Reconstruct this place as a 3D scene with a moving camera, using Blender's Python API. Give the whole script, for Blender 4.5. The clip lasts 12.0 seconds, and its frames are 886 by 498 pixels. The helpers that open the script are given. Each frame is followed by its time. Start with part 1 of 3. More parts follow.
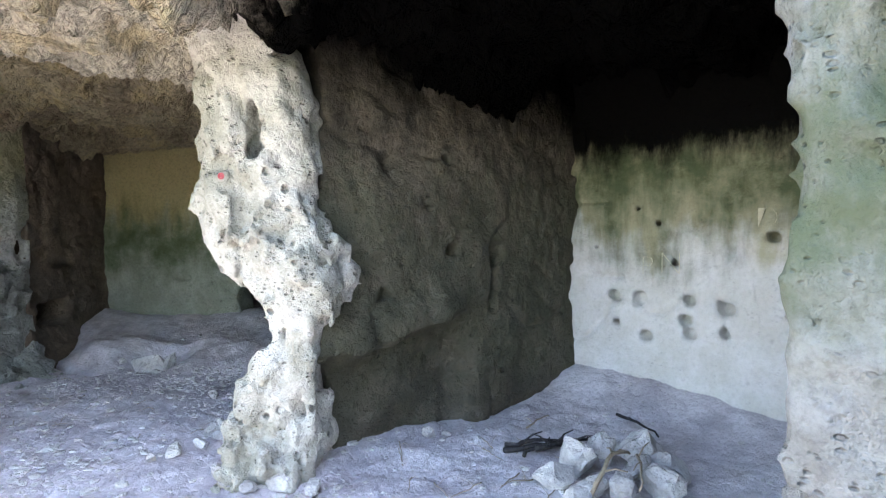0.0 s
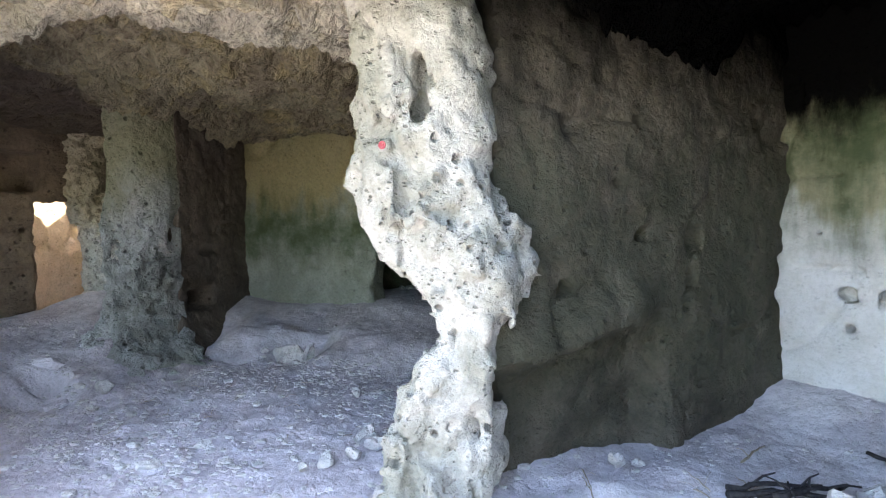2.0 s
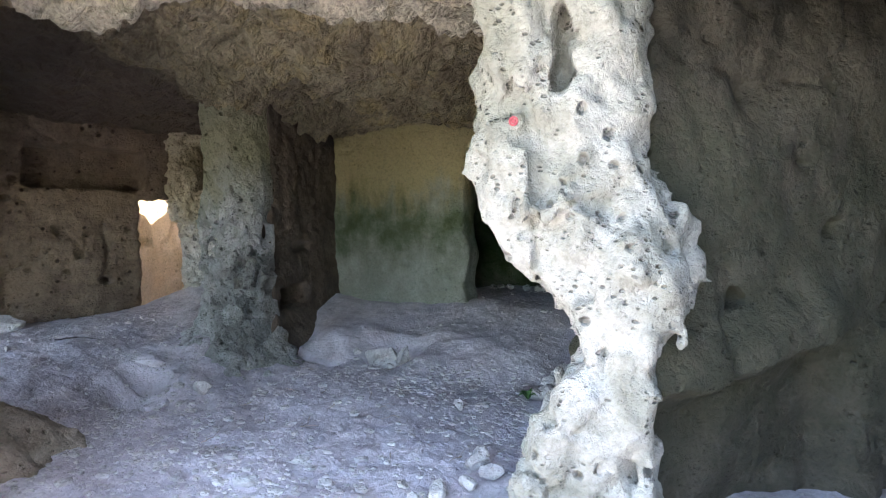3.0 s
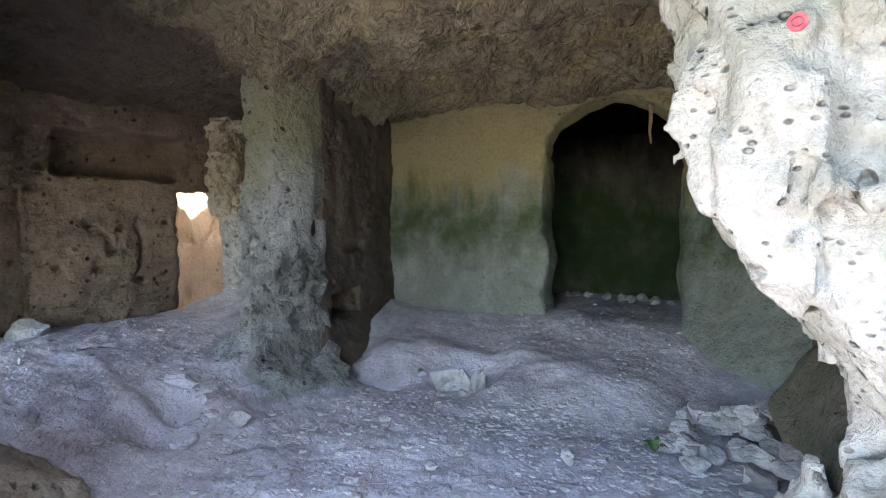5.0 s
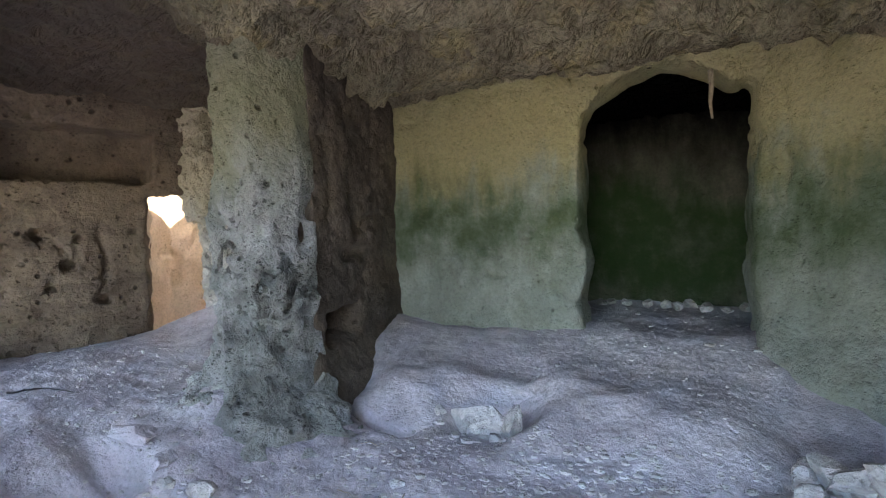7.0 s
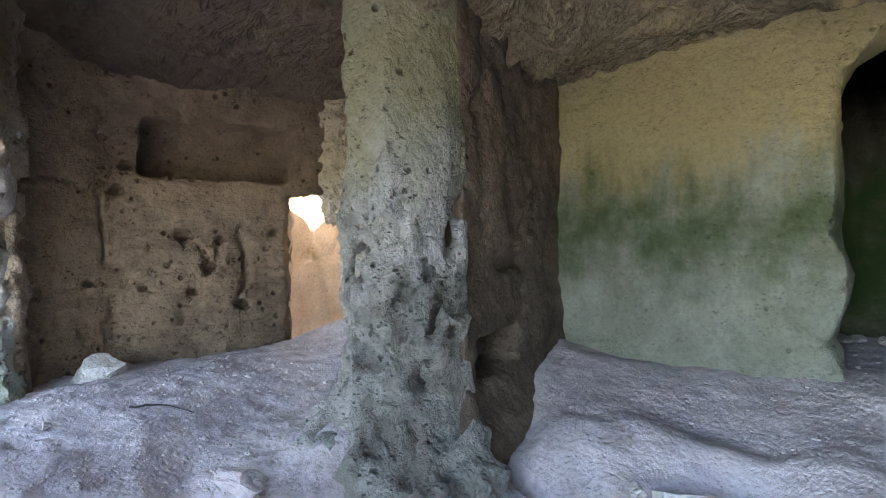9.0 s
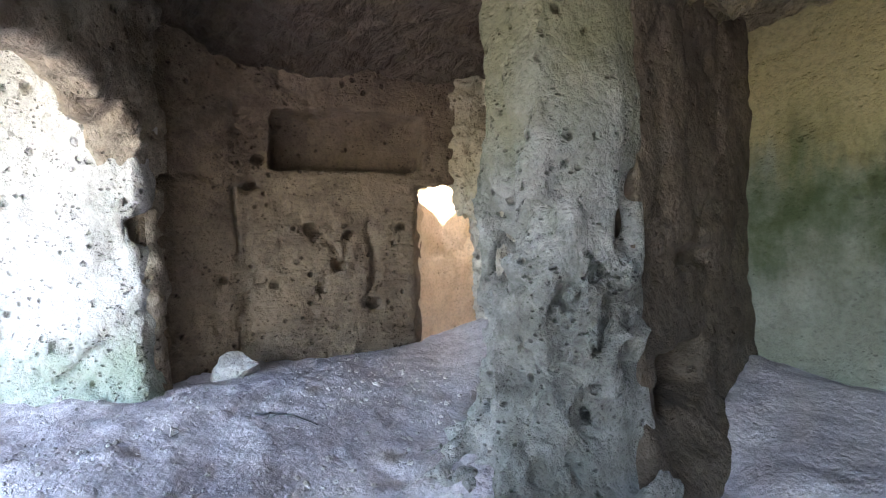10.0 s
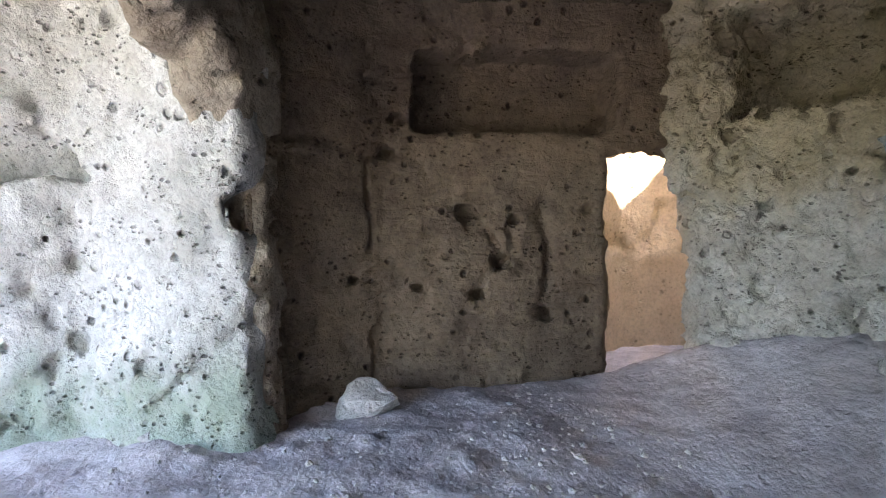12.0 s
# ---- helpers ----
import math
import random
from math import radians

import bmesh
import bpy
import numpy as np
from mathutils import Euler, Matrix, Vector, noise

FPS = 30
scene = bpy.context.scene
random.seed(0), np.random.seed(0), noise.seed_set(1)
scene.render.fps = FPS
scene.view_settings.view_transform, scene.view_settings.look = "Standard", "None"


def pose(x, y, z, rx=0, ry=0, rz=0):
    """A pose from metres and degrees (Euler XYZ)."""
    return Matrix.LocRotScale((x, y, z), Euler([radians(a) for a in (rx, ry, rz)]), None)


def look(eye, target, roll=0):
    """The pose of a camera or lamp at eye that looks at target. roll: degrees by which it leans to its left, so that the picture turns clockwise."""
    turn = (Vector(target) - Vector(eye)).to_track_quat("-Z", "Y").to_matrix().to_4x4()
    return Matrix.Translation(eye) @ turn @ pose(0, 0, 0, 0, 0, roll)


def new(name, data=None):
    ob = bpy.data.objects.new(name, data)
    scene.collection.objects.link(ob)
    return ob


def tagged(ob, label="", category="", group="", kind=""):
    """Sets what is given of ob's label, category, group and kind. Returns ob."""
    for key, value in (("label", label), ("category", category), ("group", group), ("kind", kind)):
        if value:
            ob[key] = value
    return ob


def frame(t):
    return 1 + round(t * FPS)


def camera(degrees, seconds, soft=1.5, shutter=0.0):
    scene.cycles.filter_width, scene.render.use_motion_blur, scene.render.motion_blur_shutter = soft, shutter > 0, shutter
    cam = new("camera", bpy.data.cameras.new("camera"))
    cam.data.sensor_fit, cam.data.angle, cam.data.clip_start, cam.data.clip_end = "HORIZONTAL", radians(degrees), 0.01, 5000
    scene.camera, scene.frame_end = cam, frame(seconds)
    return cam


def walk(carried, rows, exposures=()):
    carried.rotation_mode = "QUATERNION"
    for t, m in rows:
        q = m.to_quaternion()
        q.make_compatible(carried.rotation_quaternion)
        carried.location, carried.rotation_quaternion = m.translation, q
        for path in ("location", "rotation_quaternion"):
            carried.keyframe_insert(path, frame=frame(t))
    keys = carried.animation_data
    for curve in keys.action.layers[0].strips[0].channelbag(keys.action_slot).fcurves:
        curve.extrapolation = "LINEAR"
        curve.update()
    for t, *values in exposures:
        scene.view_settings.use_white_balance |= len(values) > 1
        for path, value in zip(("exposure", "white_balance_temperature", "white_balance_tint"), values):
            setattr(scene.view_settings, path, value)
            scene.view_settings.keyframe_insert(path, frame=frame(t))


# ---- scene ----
cam = camera(80.3, 12.0, soft=1.3)
METRES, EYE, TILT, LEAN, TURN = 6.0, 1.43, -1.5, 0.0, 0.0
ROWS = [
    (0.0, 0.0, 0.0, 0.0, -0.0, 0.0, -0.0),
    (0.5, -0.0124, 0.0199, -0.0008, 1.8, -0.39, -0.08),
    (1.0, -0.0328, 0.0425, -0.0012, 4.01, -0.71, -0.11),
    (1.5, -0.0538, 0.0649, -0.0024, 7.01, -0.89, -0.08),
    (2.0, -0.0784, 0.0969, -0.006, 11.59, -1.0, -0.01),
    (2.5, -0.1048, 0.1262, -0.0054, 15.88, -1.36, 0.17),
    (3.0, -0.1363, 0.1578, -0.0051, 19.82, -1.46, 0.15),
    (3.5, -0.167, 0.1895, -0.0056, 22.81, -1.39, -0.13),
    (5.5, -0.2689, 0.3086, -0.0064, 24.0, -1.56, -0.49),
    (6.0, -0.2905, 0.3431, -0.0069, 23.42, -1.62, 0.1),
    (6.5, -0.31, 0.375, -0.0069, 23.33, -1.44, 0.7),
    (8.5, -0.387, 0.4919, -0.0111, 33.34, 0.23, 0.32),
    (9.0, -0.4293, 0.5224, -0.0124, 39.12, 0.1, -0.13),
    (9.5, -0.467, 0.5557, -0.0138, 46.18, -0.11, 0.11),
    (10.0, -0.5089, 0.5768, -0.015, 52.75, -0.32, 0.34),
    (10.5, -0.5509, 0.5856, -0.0156, 57.28, -0.6, 0.36),
    (11.0, -0.6097, 0.61, -0.0172, 62.12, -0.91, 0.48),
    (11.5, -0.6687, 0.6334, -0.0153, 65.74, -1.42, 0.3),
    (12.0, -0.719, 0.6314, -0.0123, 65.75, -1.67, -0.2),
]
walk(cam, [(t, pose(0, 0, EYE, TILT, LEAN, TURN) @ pose(METRES * x, METRES * y, METRES * z, 90 + pitch, roll, yaw)) for t, x, y, z, yaw, pitch, roll in ROWS], [(0.0, 3.68, 7050, 12), (2.0, 3.72, 6950, 12), (3.5, 3.75, 6850, 13), (5.5, 4.05, 6800, 14), (6.5, 4.2, 6800, 14), (8.5, 4.55, 6900, 14), (10.0, 4.6, 6950, 14), (12.0, 4.15, 6950, 16)])
# ---- world, sun and exposure ----
world = bpy.data.worlds.new("world")
scene.world = world
world.use_nodes = True
wn = world.node_tree
sky = wn.nodes.new("ShaderNodeTexSky")
sky.sky_type = "NISHITA"
sky.sun_disc = False
SUN_EL, SUN_AZ = 66.0, 100.0          # degrees; azimuth clockwise from +y
sky.sun_elevation, sky.sun_rotation = radians(SUN_EL), radians(SUN_AZ)
wn.links.new(sky.outputs[0], wn.nodes["Background"].inputs[0])
wn.nodes["Background"].inputs[1].default_value = 0.15
sun = new("sun", bpy.data.lights.new("sun", "SUN"))
sun.data.energy, sun.data.angle, sun.data.color = 3.0, radians(0.5), (1.0, 0.93, 0.82)
sun_from = Vector((math.sin(radians(SUN_AZ)) * math.cos(radians(SUN_EL)), math.cos(radians(SUN_AZ)) * math.cos(radians(SUN_EL)), math.sin(radians(SUN_EL))))
sun.matrix_world = look(sun_from * 30, (0, 0, 0))


# ---- noise and solid helpers ----
def hashed(ix, iy, iz, seed):
    h = (ix * 374761393 + iy * 668265263 + iz * 2147483647 + seed * 1274126177) & 0xFFFFFFFF
    h = ((h ^ (h >> 13)) * 1274126177) & 0xFFFFFFFF
    h = ((h ^ (h >> 16)) * 2246822519) & 0xFFFFFFFF
    return ((h ^ (h >> 15)) & 0xFFFF) / 32767.5 - 1.0


def vnoise(x, y, z, f, seed=0):
    """Smooth value noise in -1..1."""
    x, y, z = x * f, y * f, z * f
    ix, iy, iz = (np.floor(a).astype(np.int64) for a in (x, y, z))
    u, v, w = x - ix, y - iy, z - iz
    u, v, w = (a * a * (3 - 2 * a) for a in (u, v, w))
    out = 0
    for dx in (0, 1):
        for dy in (0, 1):
            for dz in (0, 1):
                k = (u if dx else 1 - u) * (v if dy else 1 - v) * (w if dz else 1 - w)
                out = out + k * hashed(ix + dx, iy + dy, iz + dz, seed)
    return out


def fbm(x, y, z, f, octaves=3, seed=0, gain=0.5):
    out, a = 0, 1.0
    for i in range(octaves):
        out = out + a * vnoise(x, y, z, f * 2.03 ** i, seed + i)
        a *= gain
    return out


def smooth(a, b, x):
    t = np.clip((x - a) / (b - a), 0, 1)
    return t * t * (3 - 2 * t)


def poly(x, y, pts):
    """Signed distance to a polygon in plan, negative inside."""
    d = np.full(x.shape, 1e9)
    inside = np.zeros(x.shape, bool)
    for (ax, ay), (bx, by) in zip(pts, pts[1:] + pts[:1]):
        ex, ey = bx - ax, by - ay
        t = np.clip(((x - ax) * ex + (y - ay) * ey) / (ex * ex + ey * ey), 0, 1)
        d = np.minimum(d, (x - ax - t * ex) ** 2 + (y - ay - t * ey) ** 2)
        if ay != by:
            cross = (ay > y) != (by > y)
            inside ^= cross & (x < ex * (y - ay) / (by - ay) + ax)
    d = np.sqrt(d)
    return np.where(inside, -d, d)


def join(a, b, k=0.1):
    h = np.clip(0.5 + 0.5 * (b - a) / k, 0, 1)
    return b + (a - b) * h - k * h * (1 - h)


def cut(a, b, k=0.05):
    """a with b taken away."""
    return -join(-a, b, k)


def ball(x, y, z, c, r):
    return (np.sqrt(((x - c[0]) / r[0]) ** 2 + ((y - c[1]) / r[1]) ** 2 + ((z - c[2]) / r[2]) ** 2) - 1) * min(r)


def box(x, y, z, c, half, turn=0.0, soft=0.03):
    """A box turned about z, by degrees."""
    ca, sa = math.cos(radians(turn)), math.sin(radians(turn))
    px, py = (x - c[0]) * ca + (y - c[1]) * sa, -(x - c[0]) * sa + (y - c[1]) * ca
    q = [np.abs(a) - h + soft for a, h in zip((px, py, z - c[2]), half)]
    out = np.sqrt(sum(np.maximum(a, 0) ** 2 for a in q))
    return out + np.minimum(np.maximum(np.maximum(q[0], q[1]), q[2]), 0) - soft


def net(f, rough, lo, hi, res, band=0.3):
    """Surface of the solid f < 0 with rough(x, y, z) added near it: vertices and quads."""
    axes = [np.arange(a, b + res, res) for a, b in zip(lo, hi)]
    X, Y, Z = np.meshgrid(*axes, indexing="ij")
    D = f(X, Y, Z)
    near = np.abs(D) < band
    D[near] += rough(X[near], Y[near], Z[near])
    D[0], D[-1], D[:, 0], D[:, -1], D[:, :, 0], D[:, :, -1] = (1.0,) * 6
    S = D < 0
    n = [s - 1 for s in D.shape]
    acc = np.zeros((*n, 3))
    num = np.zeros(n)
    offs = [(i, j, k) for i in (0, 1) for j in (0, 1) for k in (0, 1)]
    view = lambda A, o: A[o[0]:o[0] + n[0], o[1]:o[1] + n[1], o[2]:o[2] + n[2]]
    for ax in range(3):
        for o in offs:
            if o[ax]:
                continue
            p = list(o)
            p[ax] = 1
            a, b = view(D, o), view(D, p)
            hit = (a < 0) != (b < 0)
            t = a[hit] / (a[hit] - b[hit])
            v = np.empty((t.size, 3))
            v[:] = o
            v[:, ax] = t
            acc[hit] += v
            num[hit] += 1
    cells = num > 0
    ids = np.full(n, -1)
    ids[cells] = np.arange(cells.sum())
    where = np.argwhere(cells)
    V = (where + acc[cells] / num[cells][:, None]) * res + np.array(lo)
    quads = []
    for ax in range(3):
        p = [slice(None)] * 3
        q = [slice(None)] * 3
        p[ax], q[ax] = slice(0, -1), slice(1, None)
        a, b = S[tuple(p)], S[tuple(q)]
        e = np.argwhere(a != b)
        u, w = (ax + 1) % 3, (ax + 2) % 3
        e = e[(e[:, u] > 0) & (e[:, w] > 0) & (e[:, u] < D.shape[u] - 1) & (e[:, w] < D.shape[w] - 1)]
        flip = a[tuple(e.T)]
        c = []
        for du, dw in ((-1, -1), (0, -1), (0, 0), (-1, 0)):
            g = e.copy()
            g[:, u] += du
            g[:, w] += dw
            c.append(ids[tuple(g.T)])
        c = np.stack(c, 1)
        c[~flip] = c[~flip][:, ::-1]
        quads.append(c)
    Q = np.concatenate(quads)
    # leave out loose crumbs that the roughness has cut off
    lab = np.arange(len(V))
    while True:
        root = lab[Q]
        low = root.min(1)
        if (root == low[:, None]).all():
            break
        np.minimum.at(lab, root, low[:, None])
        while True:
            up = lab[lab]
            if (up == lab).all():
                break
            lab = up
    size = np.bincount(lab, minlength=len(V))
    keep = size[lab] == size.max()
    index = np.cumsum(keep) - 1
    Q = Q[keep[Q[:, 0]]]
    return V[keep], index[Q]


def mesh_of(name, V, quads, mat, shade=True):
    me = bpy.data.meshes.new(name)
    me.vertices.add(len(V))
    me.vertices.foreach_set("co", np.asarray(V, np.float32).ravel())
    me.loops.add(len(quads) * 4)
    me.loops.foreach_set("vertex_index", np.asarray(quads, np.int32).ravel())
    me.polygons.add(len(quads))
    me.polygons.foreach_set("loop_start", np.arange(0, len(quads) * 4, 4, dtype=np.int32))
    me.polygons.foreach_set("use_smooth", np.full(len(quads), shade))
    me.update(calc_edges=True)
    me.validate()
    me.materials.append(mat)
    return me


def solid(name, f, rough, lo, hi, res, mat, label, category, kind="structure"):
    V, Q = net(f, rough, lo, hi, res)
    return tagged(new(name, mesh_of(name, V, Q, mat)), label, category, kind=kind)


def sheet(name, f, lo, hi, res, mat, label, category, thick):
    """A relief z = f(x, y) with a flat other face."""
    xs, ys = np.arange(lo[0], hi[0] + res, res), np.arange(lo[1], hi[1] + res, res)
    X, Y = np.meshgrid(xs, ys, indexing="ij")
    Z = f(X, Y)
    V = np.stack((X, Y, Z), -1).reshape(-1, 3)
    nx, ny = X.shape
    I = np.arange(nx * ny).reshape(nx, ny)
    Q = np.stack((I[:-1, :-1], I[1:, :-1], I[1:, 1:], I[:-1, 1:]), -1).reshape(-1, 4)
    if thick > 0:
        Q = Q[:, ::-1]
    zo = Z.max() + thick if thick > 0 else Z.min() + thick
    rim = np.concatenate((I[:, 0], I[-1, 1:], I[-2::-1, -1], I[0, -2:0:-1]))
    base = len(V)
    W = V[rim].copy()
    W[:, 2] = zo
    V = np.concatenate((V, W))
    k = len(rim)
    a = np.arange(k)
    b = (a + 1) % k
    side = np.stack((rim[a], base + a, base + b, rim[b]), -1)
    if thick > 0:
        side = side[:, ::-1]
    corner = [base, base + nx - 1, base + nx + ny - 2, base + 2 * nx + ny - 3]
    cap = np.array([corner if thick > 0 else corner[::-1]])
    return tagged(new(name, mesh_of(name, V, np.concatenate((Q, side, cap)), mat)), label, category, kind="structure")


# ---- materials ----
class Nodes:
    """Short spelling for shader nodes."""

    def __init__(self, name, rough=0.9):
        self.mat = bpy.data.materials.new(name)
        self.mat.use_nodes = True
        self.t = self.mat.node_tree
        self.bsdf = self.t.nodes["Principled BSDF"]
        self.bsdf.inputs["Roughness"].default_value = rough
        self.bsdf.inputs["Specular IOR Level"].default_value = 0.25
        geo = self.t.nodes.new("ShaderNodeNewGeometry")
        self.pos = geo.outputs["Position"]
        split = self.t.nodes.new("ShaderNodeSeparateXYZ")
        self.t.links.new(self.pos, split.inputs[0])
        self.x, self.y, self.z = split.outputs

    def put(self, sock, v):
        if hasattr(v, "is_output"):
            self.t.links.new(v, sock)
        elif isinstance(v, tuple) and len(v) == 3 and len(sock.default_value) == 4:
            sock.default_value = (*v, 1)
        else:
            sock.default_value = v

    def math(self, op, a, b=0.0, clamp=False):
        n = self.t.nodes.new("ShaderNodeMath")
        n.operation, n.use_clamp = op, clamp
        self.put(n.inputs[0], a)
        self.put(n.inputs[1], b)
        return n.outputs[0]

    def scaled(self, s):
        n = self.t.nodes.new("ShaderNodeVectorMath")
        n.operation = "MULTIPLY"
        self.t.links.new(self.pos, n.inputs[0])
        n.inputs[1].default_value = s
        return n.outputs[0]

    def noise(self, scale, detail=4.0, rough=0.6, stretch=(1, 1, 1), distortion=0.0):
        n = self.t.nodes.new("ShaderNodeTexNoise")
        self.t.links.new(self.scaled(stretch), n.inputs["Vector"])
        n.inputs["Scale"].default_value, n.inputs["Detail"].default_value = scale, detail
        n.inputs["Roughness"].default_value, n.inputs["Distortion"].default_value = rough, distortion
        return n.outputs["Fac"]

    def cells(self, scale, feature="F1", stretch=(1, 1, 1)):
        n = self.t.nodes.new("ShaderNodeTexVoronoi")
        n.feature = feature
        self.t.links.new(self.scaled(stretch), n.inputs["Vector"])
        n.inputs["Scale"].default_value = scale
        return n.outputs["Distance"]

    def ramp(self, v, a, b, lo=0.0, hi=1.0):
        n = self.t.nodes.new("ShaderNodeMapRange")
        n.interpolation_type = "SMOOTHSTEP"
        self.put(n.inputs["Value"], v)
        for key, value in (("From Min", a), ("From Max", b), ("To Min", lo), ("To Max", hi)):
            n.inputs[key].default_value = value
        return n.outputs["Result"]

    def mix(self, f, a, b, how="MIX"):
        n = self.t.nodes.new("ShaderNodeMix")
        n.data_type, n.blend_type = "RGBA", how
        self.put(n.inputs["Factor"], f)
        self.put(n.inputs["A"], a)
        self.put(n.inputs["B"], b)
        return n.outputs["Result"]

    def finish(self, colour, height, strength=1.0, distance=0.02):
        self.put(self.bsdf.inputs["Base Color"], colour)
        n = self.t.nodes.new("ShaderNodeBump")
        n.inputs["Strength"].default_value, n.inputs["Distance"].default_value = strength, distance
        self.t.links.new(height, n.inputs["Height"])
        self.t.links.new(n.outputs[0], self.bsdf.inputs["Normal"])
        return self.mat


def rock(name, pale, dark, moss=None, soot_shade=None, pits=0.5, relief=0.02, tooled=0.0, wash=None, grain=1.0, gate=(0.48, 0.60), drips=1.0):
    """Soft limestone: two tones, pores, pits, tool marks. moss: (colour, low, high, amount); soot_shade: (low, high),
    black upwards, painted shade in INNER; wash: (colour, low, high) upwards.
    """
    n = Nodes(name)
    big = n.noise(1.3, 5)
    mid = n.noise(7, 6, 0.65)
    fine = n.noise(34, 6, 0.75)
    c = n.mix(n.ramp(n.math("ADD", big, n.math("MULTIPLY", mid, 0.6)), 0.60, 1.0), pale, dark)
    if wash:
        drip = n.math("SUBTRACT", n.math("ADD", n.noise(1.1, 6, 0.6), n.math("MULTIPLY", n.noise(4.5, 5, 0.6, (1, 1, 0.2)), 0.6)), 0.8)
        c = n.mix(n.ramp(n.math("ADD", n.z, n.math("MULTIPLY", drip, 1.6)), wash[1], wash[2]), c, wash[0])
    c = n.mix(n.ramp(fine, 0.42, 0.68, 0.0, 0.55 * grain), c, n.mix(0.6, c, tuple(v * 0.35 for v in dark)))
    if moss:
        colour, low, high, amount = moss
        drip = n.math("SUBTRACT", n.math("ADD", n.noise(0.9, 6, 0.6), n.math("MULTIPLY", n.noise(5.5, 5, 0.6, (1, 1, 0.22)), 0.6)), 0.8)
        zz = n.math("ADD", n.z, n.math("MULTIPLY", drip, 1.8 * drips))
        band = n.math("MULTIPLY", n.ramp(zz, low - 0.45, low + 0.35), n.ramp(zz, high + 0.3, high - 0.3))
        patch = n.ramp(n.math("ADD", n.math("MULTIPLY", n.noise(2.4, 6, 0.7), 1.0), n.math("MULTIPLY", mid, 0.5)), 0.45, 0.85, 0.45, 1.0)
        c = n.mix(n.math("MULTIPLY", n.math("MULTIPLY", band, patch), amount), c, colour)
    if soot_shade:
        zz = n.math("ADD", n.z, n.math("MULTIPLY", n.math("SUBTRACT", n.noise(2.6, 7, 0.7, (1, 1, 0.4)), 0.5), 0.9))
        black = n.ramp(zz, soot_shade[0], soot_shade[1])
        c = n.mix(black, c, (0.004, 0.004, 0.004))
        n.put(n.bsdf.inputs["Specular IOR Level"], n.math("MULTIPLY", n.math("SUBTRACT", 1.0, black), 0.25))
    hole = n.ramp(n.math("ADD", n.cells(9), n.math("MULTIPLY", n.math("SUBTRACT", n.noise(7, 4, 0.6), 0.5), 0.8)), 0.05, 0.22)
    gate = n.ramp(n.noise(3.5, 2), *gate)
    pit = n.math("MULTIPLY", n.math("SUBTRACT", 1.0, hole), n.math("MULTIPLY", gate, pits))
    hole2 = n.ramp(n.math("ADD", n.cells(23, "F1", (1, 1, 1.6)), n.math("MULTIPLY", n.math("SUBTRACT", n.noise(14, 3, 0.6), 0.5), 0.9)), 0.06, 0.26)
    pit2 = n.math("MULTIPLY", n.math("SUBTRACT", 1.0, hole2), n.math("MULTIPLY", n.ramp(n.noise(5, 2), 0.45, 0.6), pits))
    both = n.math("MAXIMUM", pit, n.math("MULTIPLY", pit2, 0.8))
    # shade inside the pits painted into the colour
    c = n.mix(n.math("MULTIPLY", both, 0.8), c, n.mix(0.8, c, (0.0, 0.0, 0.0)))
    ridge = n.math("ABSOLUTE", n.math("SUBTRACT", n.noise(12, 4, 0.6), 0.5))
    h = n.math("ADD", n.math("MULTIPLY", mid, 1.3), n.math("MULTIPLY", fine, 0.4))
    h = n.math("ADD", h, n.math("MULTIPLY", ridge, 0.7))
    h = n.math("ADD", h, n.math("MULTIPLY", n.noise(90, 4, 0.75), 0.1))
    h = n.math("SUBTRACT", h, n.math("ADD", n.math("MULTIPLY", pit, 1.5), n.math("MULTIPLY", pit2, 0.9)))
    if tooled:
        h = n.math("ADD", h, n.math("MULTIPLY", n.noise(5, 3, 0.5, (1.0, 1.0, 4.0), 1.2), tooled))
    return n.finish(c, h, 1.0, relief)


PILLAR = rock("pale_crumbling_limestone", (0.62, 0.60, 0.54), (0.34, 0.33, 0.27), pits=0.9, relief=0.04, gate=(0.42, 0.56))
ALCOVE = rock("sooty_mossy_limestone", (0.13, 0.112, 0.085), (0.062, 0.054, 0.042), moss=((0.05, 0.06, 0.032), 0.2, 1.9, 0.45), soot_shade=(2.1, 2.7), pits=0.4, relief=0.04)
WHITE = rock("whitened_limestone", (0.70, 0.69, 0.68), (0.58, 0.57, 0.53), moss=((0.07, 0.09, 0.045), 1.55, 2.3, 1.0), soot_shade=(1.85, 2.2), pits=0.25, relief=0.02, wash=((0.40, 0.37, 0.25), 1.15, 1.55), grain=0.5)
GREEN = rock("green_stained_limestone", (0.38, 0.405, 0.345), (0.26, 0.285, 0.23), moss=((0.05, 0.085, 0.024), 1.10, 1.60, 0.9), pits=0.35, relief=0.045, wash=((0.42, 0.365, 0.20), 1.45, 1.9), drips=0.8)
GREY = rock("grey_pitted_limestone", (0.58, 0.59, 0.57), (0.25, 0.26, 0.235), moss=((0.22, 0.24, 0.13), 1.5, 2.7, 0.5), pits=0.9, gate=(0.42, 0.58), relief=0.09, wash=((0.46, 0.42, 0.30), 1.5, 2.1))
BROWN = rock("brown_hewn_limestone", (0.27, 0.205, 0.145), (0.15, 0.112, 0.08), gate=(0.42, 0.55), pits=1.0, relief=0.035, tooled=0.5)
# paler copy of the brown rock: light on the soffit put into the colour
ARCH = rock("lit_brown_arch_limestone", (0.42, 0.36, 0.28), (0.25, 0.20, 0.15), gate=(0.42, 0.55), pits=0.8, relief=0.04)
